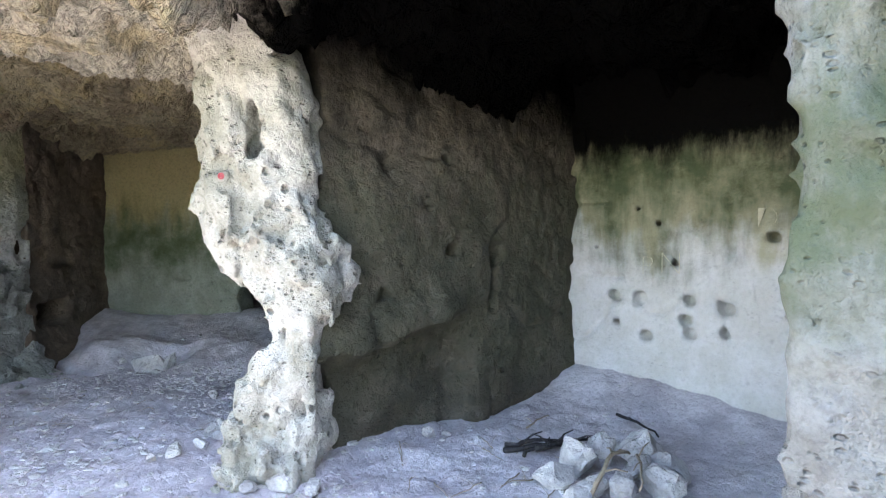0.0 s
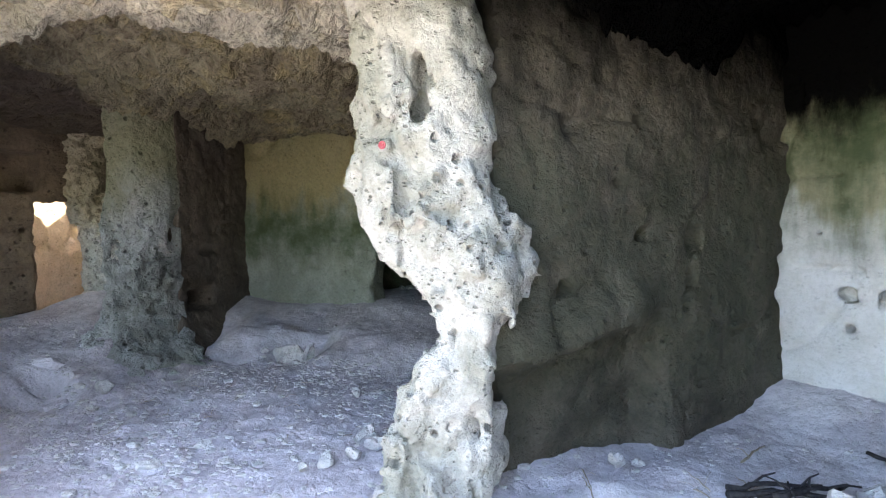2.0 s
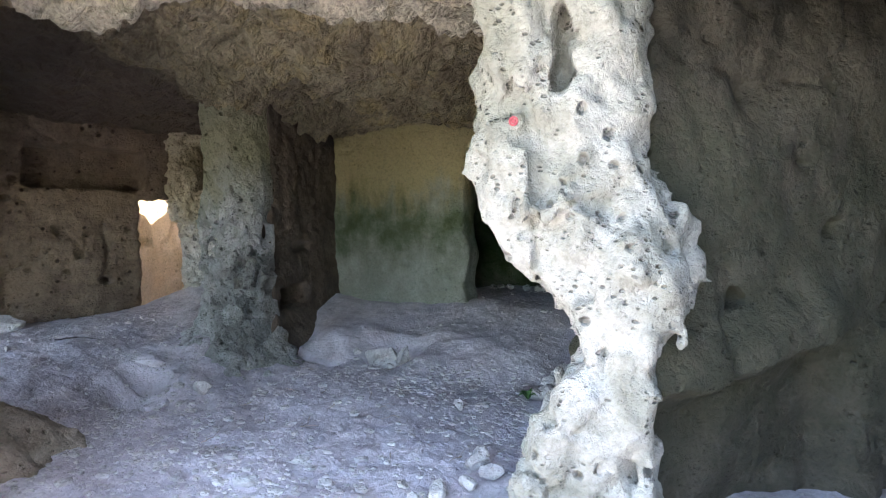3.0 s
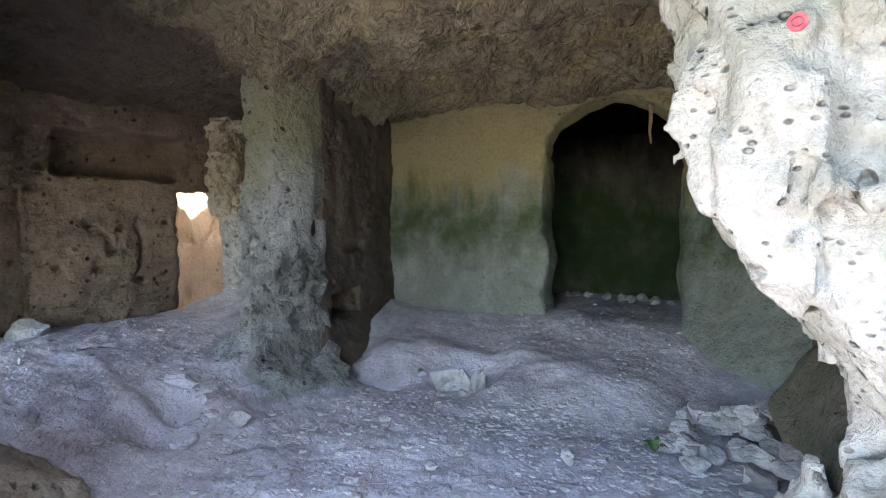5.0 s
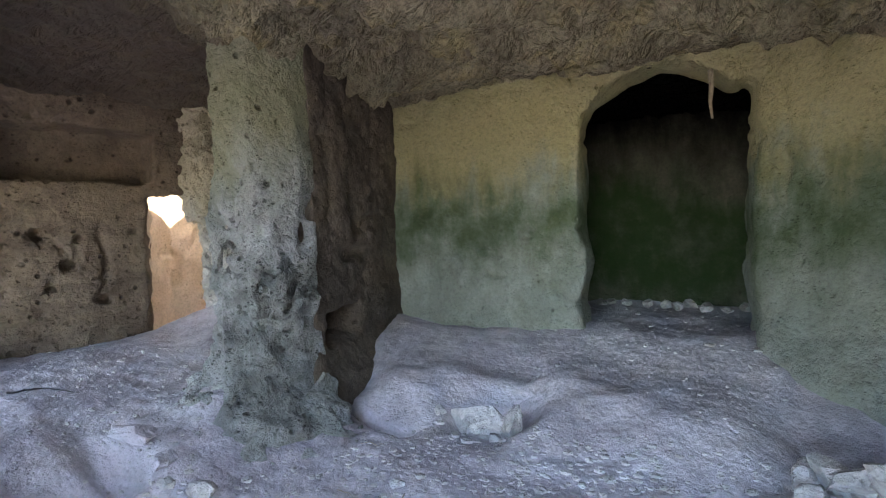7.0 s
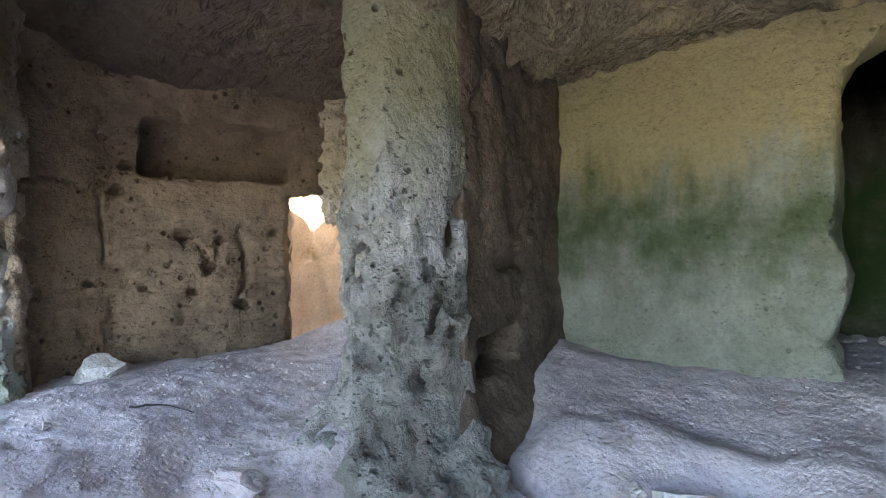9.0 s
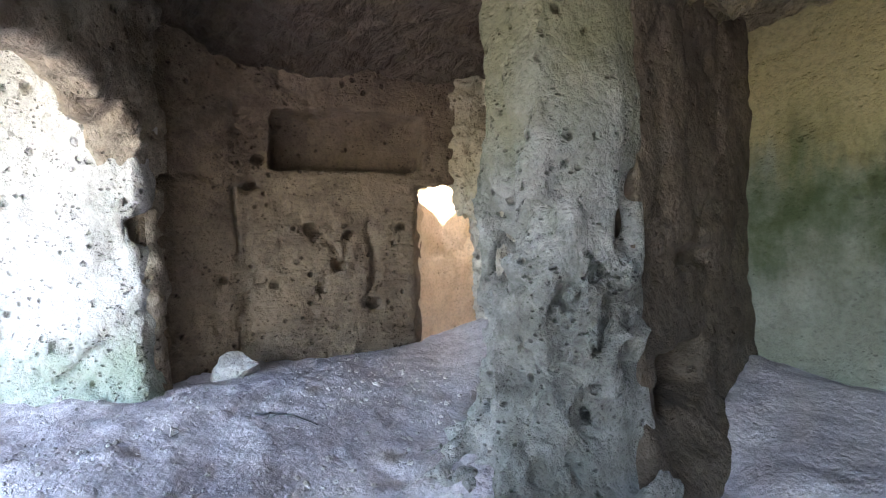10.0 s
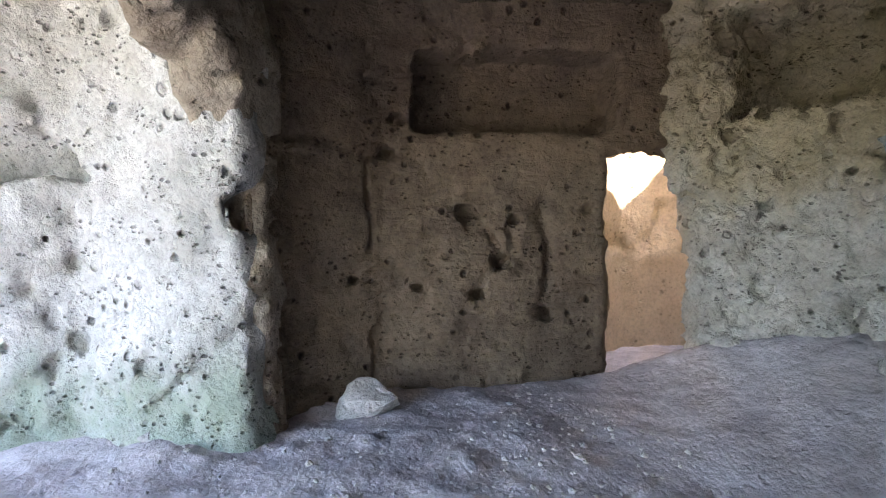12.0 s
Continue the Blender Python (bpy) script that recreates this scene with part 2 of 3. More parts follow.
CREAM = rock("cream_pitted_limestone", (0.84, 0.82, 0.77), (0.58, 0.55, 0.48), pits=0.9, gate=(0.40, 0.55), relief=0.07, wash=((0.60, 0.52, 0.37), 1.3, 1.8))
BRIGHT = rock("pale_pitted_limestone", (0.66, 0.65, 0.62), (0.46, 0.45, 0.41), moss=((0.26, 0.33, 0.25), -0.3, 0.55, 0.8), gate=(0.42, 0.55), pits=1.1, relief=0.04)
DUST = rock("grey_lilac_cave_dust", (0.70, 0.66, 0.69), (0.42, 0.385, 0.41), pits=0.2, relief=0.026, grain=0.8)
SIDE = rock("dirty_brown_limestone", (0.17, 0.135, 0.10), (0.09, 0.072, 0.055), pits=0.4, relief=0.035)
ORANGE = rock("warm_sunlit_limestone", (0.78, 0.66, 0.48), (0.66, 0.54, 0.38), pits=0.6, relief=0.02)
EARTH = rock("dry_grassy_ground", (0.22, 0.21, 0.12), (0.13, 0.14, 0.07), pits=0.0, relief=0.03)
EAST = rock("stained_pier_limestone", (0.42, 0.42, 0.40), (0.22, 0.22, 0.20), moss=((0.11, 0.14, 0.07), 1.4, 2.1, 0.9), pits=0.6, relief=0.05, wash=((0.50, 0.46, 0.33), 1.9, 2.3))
# the black towards the top is the room's shade put into the colour
INNER = rock("mossy_inner_limestone", (0.12, 0.115, 0.085), (0.07, 0.065, 0.05), moss=((0.02, 0.045, 0.012), 0.4, 1.8, 0.95), soot_shade=(1.5, 2.6), pits=0.2, relief=0.03)
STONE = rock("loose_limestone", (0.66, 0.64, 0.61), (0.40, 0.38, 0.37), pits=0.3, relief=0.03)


def roof_rock():
    """Ceiling rock, warm and craggy, sooty black over the alcove, painted black over the inner room for its shade."""
    n = Nodes("rough_ceiling_rock")
    big, mid, fine = n.noise(1.1, 5), n.noise(6, 7, 0.7), n.noise(30, 6, 0.75)
    c = n.mix(n.ramp(n.math("ADD", big, n.math("MULTIPLY", mid, 0.6)), 0.6, 1.0), (0.48, 0.42, 0.28), (0.25, 0.21, 0.15))
    # pale front slab, with light from the mouth painted into its colour
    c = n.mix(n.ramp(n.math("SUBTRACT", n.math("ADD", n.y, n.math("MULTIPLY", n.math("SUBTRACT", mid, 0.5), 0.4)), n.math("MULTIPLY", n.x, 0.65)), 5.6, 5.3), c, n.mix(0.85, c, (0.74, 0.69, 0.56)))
    c = n.mix(n.ramp(n.noise(1.9, 6, 0.65, (1, 1.5, 1)), 0.50, 0.66, 0.0, 0.6), c, (0.56, 0.45, 0.22))
    c = n.mix(n.ramp(n.noise(2.7, 6, 0.7), 0.52, 0.72, 0.0, 0.7), c, n.mix(0.6, c, (0.06, 0.05, 0.04)))
    c = n.mix(n.ramp(fine, 0.42, 0.68, 0.0, 0.6), c, (0.10, 0.085, 0.065))
    # brown rock in the west, darkened further to paint in its shade
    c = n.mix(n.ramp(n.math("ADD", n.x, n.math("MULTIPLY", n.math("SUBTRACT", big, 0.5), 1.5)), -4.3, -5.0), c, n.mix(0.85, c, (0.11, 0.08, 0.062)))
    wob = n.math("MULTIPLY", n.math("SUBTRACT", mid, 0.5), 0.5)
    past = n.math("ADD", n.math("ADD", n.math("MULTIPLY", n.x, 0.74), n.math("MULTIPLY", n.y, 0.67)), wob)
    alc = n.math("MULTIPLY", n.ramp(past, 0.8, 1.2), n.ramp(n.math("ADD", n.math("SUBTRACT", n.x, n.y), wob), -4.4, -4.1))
    # beyond y 7.2 the black is painted shade of the inner room
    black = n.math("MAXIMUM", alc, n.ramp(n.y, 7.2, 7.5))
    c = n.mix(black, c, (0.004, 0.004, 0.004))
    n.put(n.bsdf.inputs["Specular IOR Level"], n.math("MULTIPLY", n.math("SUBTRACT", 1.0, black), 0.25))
    ridge = n.math("ABSOLUTE", n.math("SUBTRACT", n.noise(9, 5, 0.65, (1, 1.4, 1)), 0.5))
    h = n.math("ADD", n.math("ADD", n.math("MULTIPLY", mid, 1.3), n.math("MULTIPLY", fine, 0.3)), n.math("MULTIPLY", ridge, 1.4))
    layer = n.noise(2.2, 7, 0.62, (0.7, 1.9, 1.0), 0.8)
    h = n.math("ADD", h, n.math("ADD", n.math("MULTIPLY", layer, 2.5), n.math("MULTIPLY", n.ramp(layer, 0.47, 0.52), 0.8)))
    return n.finish(c, h, 1.0, 0.10)


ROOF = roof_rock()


def plain(name, a, b, scale, rough=0.8, relief=0.003):
    n = Nodes(name, rough)
    f = n.noise(scale, 5, 0.65)
    return n.finish(n.mix(n.ramp(f, 0.3, 0.7), a, b), f, 1.0, relief)


CHAR = plain("charred_wood", (0.015, 0.014, 0.016), (0.05, 0.045, 0.045), 40)
TWIG = plain("dry_wood", (0.22, 0.17, 0.12), (0.34, 0.28, 0.20), 60)
LEAF = plain("herb_leaf", (0.05, 0.12, 0.03), (0.09, 0.18, 0.05), 50, 0.6)

# ---- ground, floor and ceiling ----
def bump(x, y, cx, cy, rx, ry):
    return np.exp(-(((x - cx) / rx) ** 2 + ((y - cy) / ry) ** 2))


def floor_height(x, y):
    o = 0 * x
    z = 0.30 * smooth(-3.7, -6.2, x) * smooth(0.9, 4.0 - 1.1 * smooth(-5.0, -6.2, x), y)
    z = z + 0.36 * smooth(5.6, 7.0, y) * smooth(2.5, 0.0, x)
    alc = ((x - 0.3) + (y - 3.9)) / 1.414
    z = z + 0.24 * smooth(0.7, 1.5, alc) * smooth(-1.0, -0.2, x)
    z = z + 0.22 * smooth(5.10, 5.85, y + 0.12 * vnoise(x, y, o, 2.5, 13)) * smooth(-3.02, -2.68, x) * smooth(-1.25, -1.75, x) * (1 - 0.9 * smooth(5.6, 6.7, y)) + 0.12 * bump(x, y, -4.30, 6.2, 0.4, 0.5)
    z = z + 0.18 * smooth(5.30, 5.75, y + 0.3 * (x + 3.5)) * smooth(-3.25, -3.6, x) * smooth(-4.2, -3.9, x) * (1 - 0.9 * smooth(5.7, 6.7, y)) + 0.10 * bump(x, y, -3.15, 6.05, 0.4, 0.15) - 0.17 * bump(x, y, -3.05, 5.70, 0.28, 0.2)
    z = z + 0.20 * bump(x, y, -4.62, 5.02, 0.46, 0.42)
    # a broken rim of hard rock with a hollow before it
    z = z - 0.30 * bump(x, y, -4.66, 4.20, 0.17, 0.10) - 0.16 * bump(x, y, -4.45, 3.92, 0.22, 0.15)
    z = z + 0.05 * bump(x, y, -4.45, 4.35, 0.18, 0.15) + 0.04 * bump(x, y, -4.95, 4.05, 0.3, 0.1)
    # the gully that runs from the small niche
    t = np.clip((x + 4.54) / 0.94, 0, 1)
    gully = np.abs(y - (5.80 - 0.47 * t - 0.10 * np.sin(3.1 * t)))
    z = z - 0.23 * np.exp(-(gully / 0.045) ** 2) * smooth(-4.75, -4.45, x) * smooth(-3.45, -3.65, x)
    a, n = (x + 6.71) * 0.625 + (y - 6.26) * 0.78, -(x + 6.71) * 0.78 + (y - 6.26) * 0.625
    z = z - 0.48 * smooth(0.0, 0.14, n + 0.3 * a * a + 0.03 * vnoise(x, y, o, 5, 14)) * smooth(0.9, 0.5, np.abs(a))
    z = z + 0.035 * fbm(x, y, o, 1.1, 3, 11) + 0.013 * fbm(x, y, o, 6.0, 4, 21)
    z = z + 0.020 * np.maximum(0, fbm(x, y, o, 10.0, 3, 27)) * smooth(5.6, 5.0, y)
    return z


def ceiling_height(x, y):
    o = 0 * x
    edge = 3.6 + 0.65 * (np.clip(x, -4.7, -1.3) + 2.8) + 0.14 * vnoise(x, y, o, 1.0, 31) + 0.06 * vnoise(x, y, o, 4.0, 32)
    front = 2.58 + 0.06 * np.maximum(0, 3.0 - y)
    back = 2.82 - 0.10 * np.maximum(0, y - 4.0) + 0.04 * np.maximum(0, y - 5.5)
    z = front + (back - front) * smooth(-0.04, 0.05, y - edge)
    alc = poly(x, y, [(-1.0, 3.15), (1.0, 1.1), (3.2, 3.5), (1.3, 5.2)])
    z = z + 0.12 * smooth(0.1, -0.25, alc)
    left = smooth(-4.4, -5.2, x)
    calm = 1 - 0.65 * smooth(6.1, 6.8, y)
    steps = 2.6 * fbm(0.55 * x + 0.2 * vnoise(x, y, o, 3, 47), y - 0.3 * x, o, 1.5, 3, 45)
    low = np.floor(steps)
    strata = (low + smooth(0.80, 0.98, steps - low)) / 2.6
    crag = np.abs(fbm(x, y, o, 5.0, 3, 41))
    fine = fbm(x, y, o, 14.0, 3, 51)
    return z + calm * (1 - 0.65 * left) * (0.26 * strata + 0.13 * crag - 0.05 + 0.026 * fine + 0.05 * np.exp(-(fbm(x, y, o, 0.9, 3, 61) / 0.03) ** 2))


sheet("floor", floor_height, (-8.2, -1.6), (3.6, 10.2), 0.03, DUST, "uneven trodden cave floor of grey lilac dust", "floor", -0.3)
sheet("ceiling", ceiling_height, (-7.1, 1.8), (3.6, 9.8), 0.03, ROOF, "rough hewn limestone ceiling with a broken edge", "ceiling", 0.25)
# strip out of view, added to cut the light that enters the bay
sheet("unseen_ceiling_front", ceiling_height, (-7.1, 0.5), (-3.2, 1.8), 0.05, ROOF, "unseen rough ceiling strip added to dim the bay", "ceiling", 0.25)
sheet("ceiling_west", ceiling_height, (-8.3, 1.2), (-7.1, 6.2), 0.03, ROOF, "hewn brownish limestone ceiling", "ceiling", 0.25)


# ---- walls and pillars ----
def rough_of(big=0.05, small=0.015, f=2.5, seed=100, pits=0.0, pf=8.0, gate=0.0):
    def r(x, y, z):
        d = big * fbm(x, y, z, f, 3, seed) + small * fbm(x, y, z, f * 5, 2, seed + 9)
        d = d + 0.03 * np.exp(-(fbm(x, y, z, 0.9, 3, seed + 40) / 0.035) ** 2)
        if pits:
            d = d + pits * smooth(0.35, 0.55, vnoise(x, y, z * 0.8, pf, seed + 20)) * smooth(gate - 0.2, gate + 0.2, vnoise(x, y, z, 1.7, seed + 30))
        return d
    return r


P1_Z = (-0.3, 0.06, 0.41, 0.60, 0.85, 1.04, 1.20, 1.39, 1.55, 2.02, 2.21, 2.43, 2.59, 2.75, 3.2)
P1_L = (-1.30, -1.27, -1.23, -1.12, -1.00, -1.08, -1.23, -1.39, -1.44, -1.44, -1.37, -1.43, -1.50, -1.57, -1.7)
P1_R = (-0.71, -0.73, -0.77, -0.78, -0.72, -0.62, -0.61, -0.67, -0.76, -0.78, -0.78, -0.87, -0.92, -0.94, -0.92)


def pillar_one(x, y, z):
    l, r = np.interp(z, P1_Z, P1_L), np.interp(z, P1_Z, P1_R)
    c, h = (l + r) / 2, (r - l) / 2
    dep = 0.26 + 0.12 * smooth(0.5, 0.0, z)
    d = (((np.abs(x - c) / h) ** 2.8 + (np.abs(y - 3.24) / dep) ** 2.8) ** (1 / 2.8) - 1) * np.minimum(h, dep)
    d = cut(d, box(x, y, z, (-1.07, 2.98, 2.06), (0.062, 0.22, 0.22)), 0.02)
    d = cut(d, box(x, y, z, (-0.84, 2.96, 2.45), (0.17, 0.13, 0.055)), 0.03)
    d = cut(d, ball(x, y, z, (-1.30, 2.98, 2.35), (0.06, 0.11, 0.10)), 0.03)
    d = cut(d, ball(x, y, z, (-0.68, 2.98, 1.27), (0.08, 0.13, 0.10)), 0.02)
    return d


def pillar_rough(x, y, z):
    d = -0.015 + 0.025 * fbm(x, y, z * 0.6, 3.0, 2, 101)
    low = 0.45 + 0.55 * smooth(2.5, 1.8, z)
    d = d + (0.055 * np.exp(-(fbm(x, y, z * 0.3, 3.0, 3, 104) / 0.06) ** 2) - 0.01) * low
    d = d + 0.055 * (np.abs(fbm(x, y, z * 0.6, 5.5, 3, 103)) - 0.3) * low
    facet = fbm(x, y, z * 0.7, 7.0, 2, 106)
    d = d + 0.05 * (np.floor(facet * 3) / 3 + smooth(0.7, 1.0, facet * 3 - np.floor(facet * 3)) / 3) * low + 0.018 * fbm(x, y, z, 16, 2, 107)
    return d + 0.035 * smooth(0.35, 0.6, vnoise(x, y, z * 0.7, 10, 109)) * smooth(2.2, 1.6, z)


solid("pillar_1", pillar_one, pillar_rough, (-1.95, 2.7, -0.15), (-0.35, 3.85, 3.05), 0.022, PILLAR, "pale crumbling limestone pillar with an eroded waist", "pillar")


def alcove_side(x, y, z):
    d = poly(x, y, [(-0.95, 3.40), (-0.74, 3.18), (-0.2, 3.66), (0.12, 3.90), (1.3, 4.98), (2.0, 5.6), (1.2, 6.4), (0.2, 5.6), (-1.05, 3.9)])
    line = 0.67 + 0.2 * (x + 0.6) + 0.05 * vnoise(x, y, z, 6, 99)
    near = smooth(0.30, 0.0, x)
    d = d + near * (0.16 * smooth(0.02, -0.02, z - line) - 0.10 * smooth(0.30, 0.0, np.abs(z - line - 0.07)))
    d = cut(d, box(x, y, z, (0.42, 4.17, 1.06), (0.03, 0.10, 0.24), 42, 0.02), 0.02)
    d = cut(d, box(x, y, z, (0.44, 4.19, 1.30), (0.07, 0.08, 0.06), 42, 0.03), 0.03)
    for c, r in (((-0.35, 3.52, 1.91), 0.030), ((0.02, 3.83, 1.97), 0.035), ((-0.08, 3.75, 1.62), 0.025), ((0.09, 3.88, 1.33), 0.030), ((-0.37, 3.51, 1.04), 0.035), ((-0.36, 3.52, 0.52), 0.030), ((0.09, 3.88, 0.54), 0.030), ((0.33, 4.10, 2.20), 0.025), ((0.87, 4.59, 1.24), 0.025), ((0.73, 4.45, 0.79), 0.030)):
        d = cut(d, box(x, y, z, c, (r, 0.12, r), 42, r * 0.7), 0.012)
    return d


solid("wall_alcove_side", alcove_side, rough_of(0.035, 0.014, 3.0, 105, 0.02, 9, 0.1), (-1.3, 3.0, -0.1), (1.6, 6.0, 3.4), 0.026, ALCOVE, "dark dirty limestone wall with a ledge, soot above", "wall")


def alcove_back(x, y, z):
    d = poly(x, y, [(1.15, 5.0), (2.62, 3.25), (3.3, 3.9), (1.9, 5.6)])
    ux, uy = (2.62 - 1.15) / 2.285, (3.25 - 5.0) / 2.285
    for u, h, r in ((0.76, 1.65, 0.03), (0.93, 1.53, 0.03), (0.36, 1.32, 0.03), (1.06, 1.20, 0.028), (0.52, 0.91, 0.04), (0.76, 0.90, 0.05), (1.21, 0.92, 0.06), (1.47, 0.89, 0.065), (1.16, 0.76, 0.06),
                    (1.20, 0.66, 0.055), (0.83, 0.59, 0.045), (1.89, 0.88, 0.045), (1.90, 0.58, 0.05), (0.55, 0.67, 0.025), (1.78, 1.42, 0.06), (1.45, 0.70, 0.02), (1.62, 0.8, 0.02)):
        d = cut(d, box(x, y, z, (1.15 + u * ux, 5.0 + u * uy, h), (r, 0.16, r * 0.75), -50, r * 0.7), 0.01)
    groove = box(x, y, z, (1.15 + 0.4 * ux, 5.0 + 0.4 * uy, 1.075), (0.22, 0.03, 0.014), -50, 0.005)
    d = cut(d, groove, 0.01)
    return cut(d, box(x, y, z, (1.15 + 0.25 * ux, 5.0 + 0.25 * uy, 1.72), (0.25, 0.03, 0.014), -50, 0.005), 0.01)


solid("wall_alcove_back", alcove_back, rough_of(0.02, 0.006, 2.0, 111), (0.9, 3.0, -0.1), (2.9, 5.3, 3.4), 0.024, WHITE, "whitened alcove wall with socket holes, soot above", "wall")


def pillar_three(x, y, z):
    d = poly(x, y, [(0.86, 1.32), (1.18, 0.95), (1.4, -0.9), (2.4, -0.9), (3.4, 3.6), (2.75, 3.5)])
    return d + 0.05 * smooth(1.0, 0.2, z)


solid("wall_east", pillar_three, rough_of(0.06, 0.03, 3.0, 121, 0.06, 7, -0.3), (0.6, -1.1, -0.15), (3.6, 3.9, 3.4), 0.035, EAST, "pale limestone pier beside the alcove with green stains", "wall")


# unseen mass, added to keep daylight off the alcove side
def light_block_south(x, y, z):
    return poly(x, y, [(0.1, -0.8), (1.6, -0.7), (2.4, -0.7), (2.4, -1.5), (0.0, -1.5)])


solid("light_block_south", light_block_south, rough_of(0.05, 0.02, 2.0, 126), (-0.3, -1.8, -0.3), (2.7, -0.5, 3.3), 0.06, PILLAR, "unseen limestone mass added to block light from the south", "wall")


def wall_back(x, y, z):
    d = poly(x, y, [(-5.2, 7.08), (-1.45, 6.98), (-0.9, 6.5), (-0.2, 6.0), (1.0, 5.2), (1.4, 6.6), (-0.9, 7.5), (-5.2, 7.5)])
    d = d - 0.25 * smooth(0.75, 0.2, z) ** 2 * smooth(-1.6, -1.2, x)
    d = d - 0.05 * smooth(0.55, 0.25, z)
    cx, w = -2.07, 0.65 + 0.04 * vnoise(x, y, z, 3.0, 77) - 0.03 * smooth(0.4, 1.0, z) * smooth(1.2, 0.9, z)
    arch = np.maximum(np.abs(x - cx) - w, z - 1.95)
    arch = np.minimum(arch, (np.sqrt(((x - cx) / 0.65) ** 2 + ((z - 1.95) / 0.63) ** 2) - 1) * 0.6)
    arch = np.minimum(arch, box(x, y, z, (-1.62, 7.1, 2.22), (0.2, 0.9, 0.13), 0, 0.05))
    arch = np.maximum(arch, np.abs(y - 7.2) - 0.7)
    d = cut(d, arch, 0.05)
    d = cut(d, ball(x, y, z, (-0.85, 6.42, 2.15), (0.15, 0.07, 0.09)), 0.03)
    d = cut(d, box(x, y, z, (-0.98, 6.52, 1.0 + 0.02 * vnoise(x, y, 0 * z, 5, 78)), (0.42, 0.035, 0.012), -38, 0.005), 0.02)
    d = cut(d, box(x, y, z, (-1.28, 6.80, 1.85), (0.012, 0.05, 0.35), -20, 0.005), 0.02)
    for px, pz, w in ((-3.55, 1.05, 0.12), (-3.5, 0.85, 0.11), (-3.95, 1.0, 0.06), (-3.2, 1.22, 0.07)):
        d = cut(d, box(x, y, z, (px, 7.05, pz), (w, 0.045, 0.03), 0, 0.01), 0.02)
    return d


solid("wall_back", wall_back, rough_of(0.03, 0.012, 2.2, 131, 0.02, 6, 0.2), (-5.4, 5.0, -0.1), (1.5, 7.7, 3.0), 0.032, GREEN, "green-stained limestone wall with an arched doorway", "wall")


def inner_room(x, y, z):
    out = poly(x, y, [(-3.9, 7.35), (0.8, 7.35), (0.8, 9.6), (-3.9, 9.6)])
    inn = poly(x, y, [(-3.2, 7.0), (-0.4, 7.0), (-0.4, 8.75), (-3.2, 8.75)])
    return np.maximum(out, -inn)


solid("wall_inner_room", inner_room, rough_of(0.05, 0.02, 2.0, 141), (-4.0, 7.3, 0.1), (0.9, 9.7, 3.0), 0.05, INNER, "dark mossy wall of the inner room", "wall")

# the doorway in the west corner and the open shaft behind it
def threshold(x, y):
    """Along and through the small doorway, from the middle of its sill."""
    return (x + 6.71) * 0.625 + (y - 6.26) * 0.78, -(x + 6.71) * 0.78 + (y - 6.26) * 0.625


def passage(x, y, z):
    a, n = threshold(x, y)
    edge = 0.27 + 0.03 * vnoise(x, y, z, 8, 88)
    door = np.maximum(np.maximum(np.abs(a) - edge, z - 1.74 - 0.05 * vnoise(x, y, z, 6, 89)), np.abs(n - 0.4) - 0.62)
    pit = poly(x, y, [(-7.62, 6.45), (-7.83, 6.75), (-7.95, 7.16), (-7.6, 7.9), (-7.2, 8.2), (-6.85, 7.9), (-6.98, 6.95), (-7.2, 6.55)])
    return np.minimum(door, pit)


def pillar_two(x, y, z):
    d = poly(x, y, [(-4.27, 5.22), (-4.42, 4.97), (-4.74, 5.00), (-4.95, 5.20), (-5.02, 5.75), (-4.6, 5.75), (-4.30, 5.45)])
    d = d - 0.46 * smooth(0.80, -0.05, z) ** 2.2 * smooth(5.65, 5.2, y)
    d = cut(d, box(x, y, z, (-4.30, 5.87, 0.565), (0.60, 0.30, 0.125), 8), 0.03)
    return d


def pillar_two_rough(x, y, z):
    d = 0.04 * fbm(x, y, z * 0.8, 3.0, 3, 151) + 0.016 * fbm(x, y, z, 17, 2, 155)
    low = smooth(1.9, 1.3, z) * np.maximum(smooth(5.7, 5.2, y), 0.8 * smooth(-4.8, -5.1, x))
    return d + low * (0.11 * smooth(0.10, 0.30, vnoise(x, y, z * 0.6, 9, 157)) - 0.04 + 0.20 * (np.abs(fbm(x, y, z * 0.6, 5, 3, 158)) - 0.2) + 0.02 * vnoise(x, y, z, 22, 159))


solid("pillar_2", pillar_two, pillar_two_rough, (-5.5, 4.3, -0.15), (-3.5, 6.5, 3.0), 0.025, GREY, "grey pitted limestone pillar with a flared foot", "pillar")


def wall_west_side(x, y, z):
    d = poly(x, y, [(-6.56, 6.45), (-6.42, 6.50), (-6.26, 6.65), (-5.92, 6.83), (-5.5, 6.95), (-5.2, 6.9), (-5.2, 7.6), (-7.1, 8.1), (-7.1, 6.9), (-6.74, 6.60)])
    d = d - 0.16 * smooth(0.55, 0.2, z) ** 2 * smooth(-6.3, -5.9, x)
    d = cut(d, box(x, y, z, (-5.93, 6.88, 2.16), (0.58, 0.48, 0.31), 27, 0.02), 0.02)
    d = cut(d, passage(x, y, z), 0.03)
    return join(d, box(x, y, z, (-6.60, 6.50, 2.20), (0.13, 0.14, 0.76), 30, 0.05), 0.05)


solid("wall_west_side", wall_west_side, rough_of(0.045, 0.045, 4.0, 191, 0.08, 10, -0.7), (-7.2, 6.1, -0.1), (-5.1, 7.7, 3.0), 0.024, CREAM, "pale pitted limestone wall beside the small doorway", "wall")


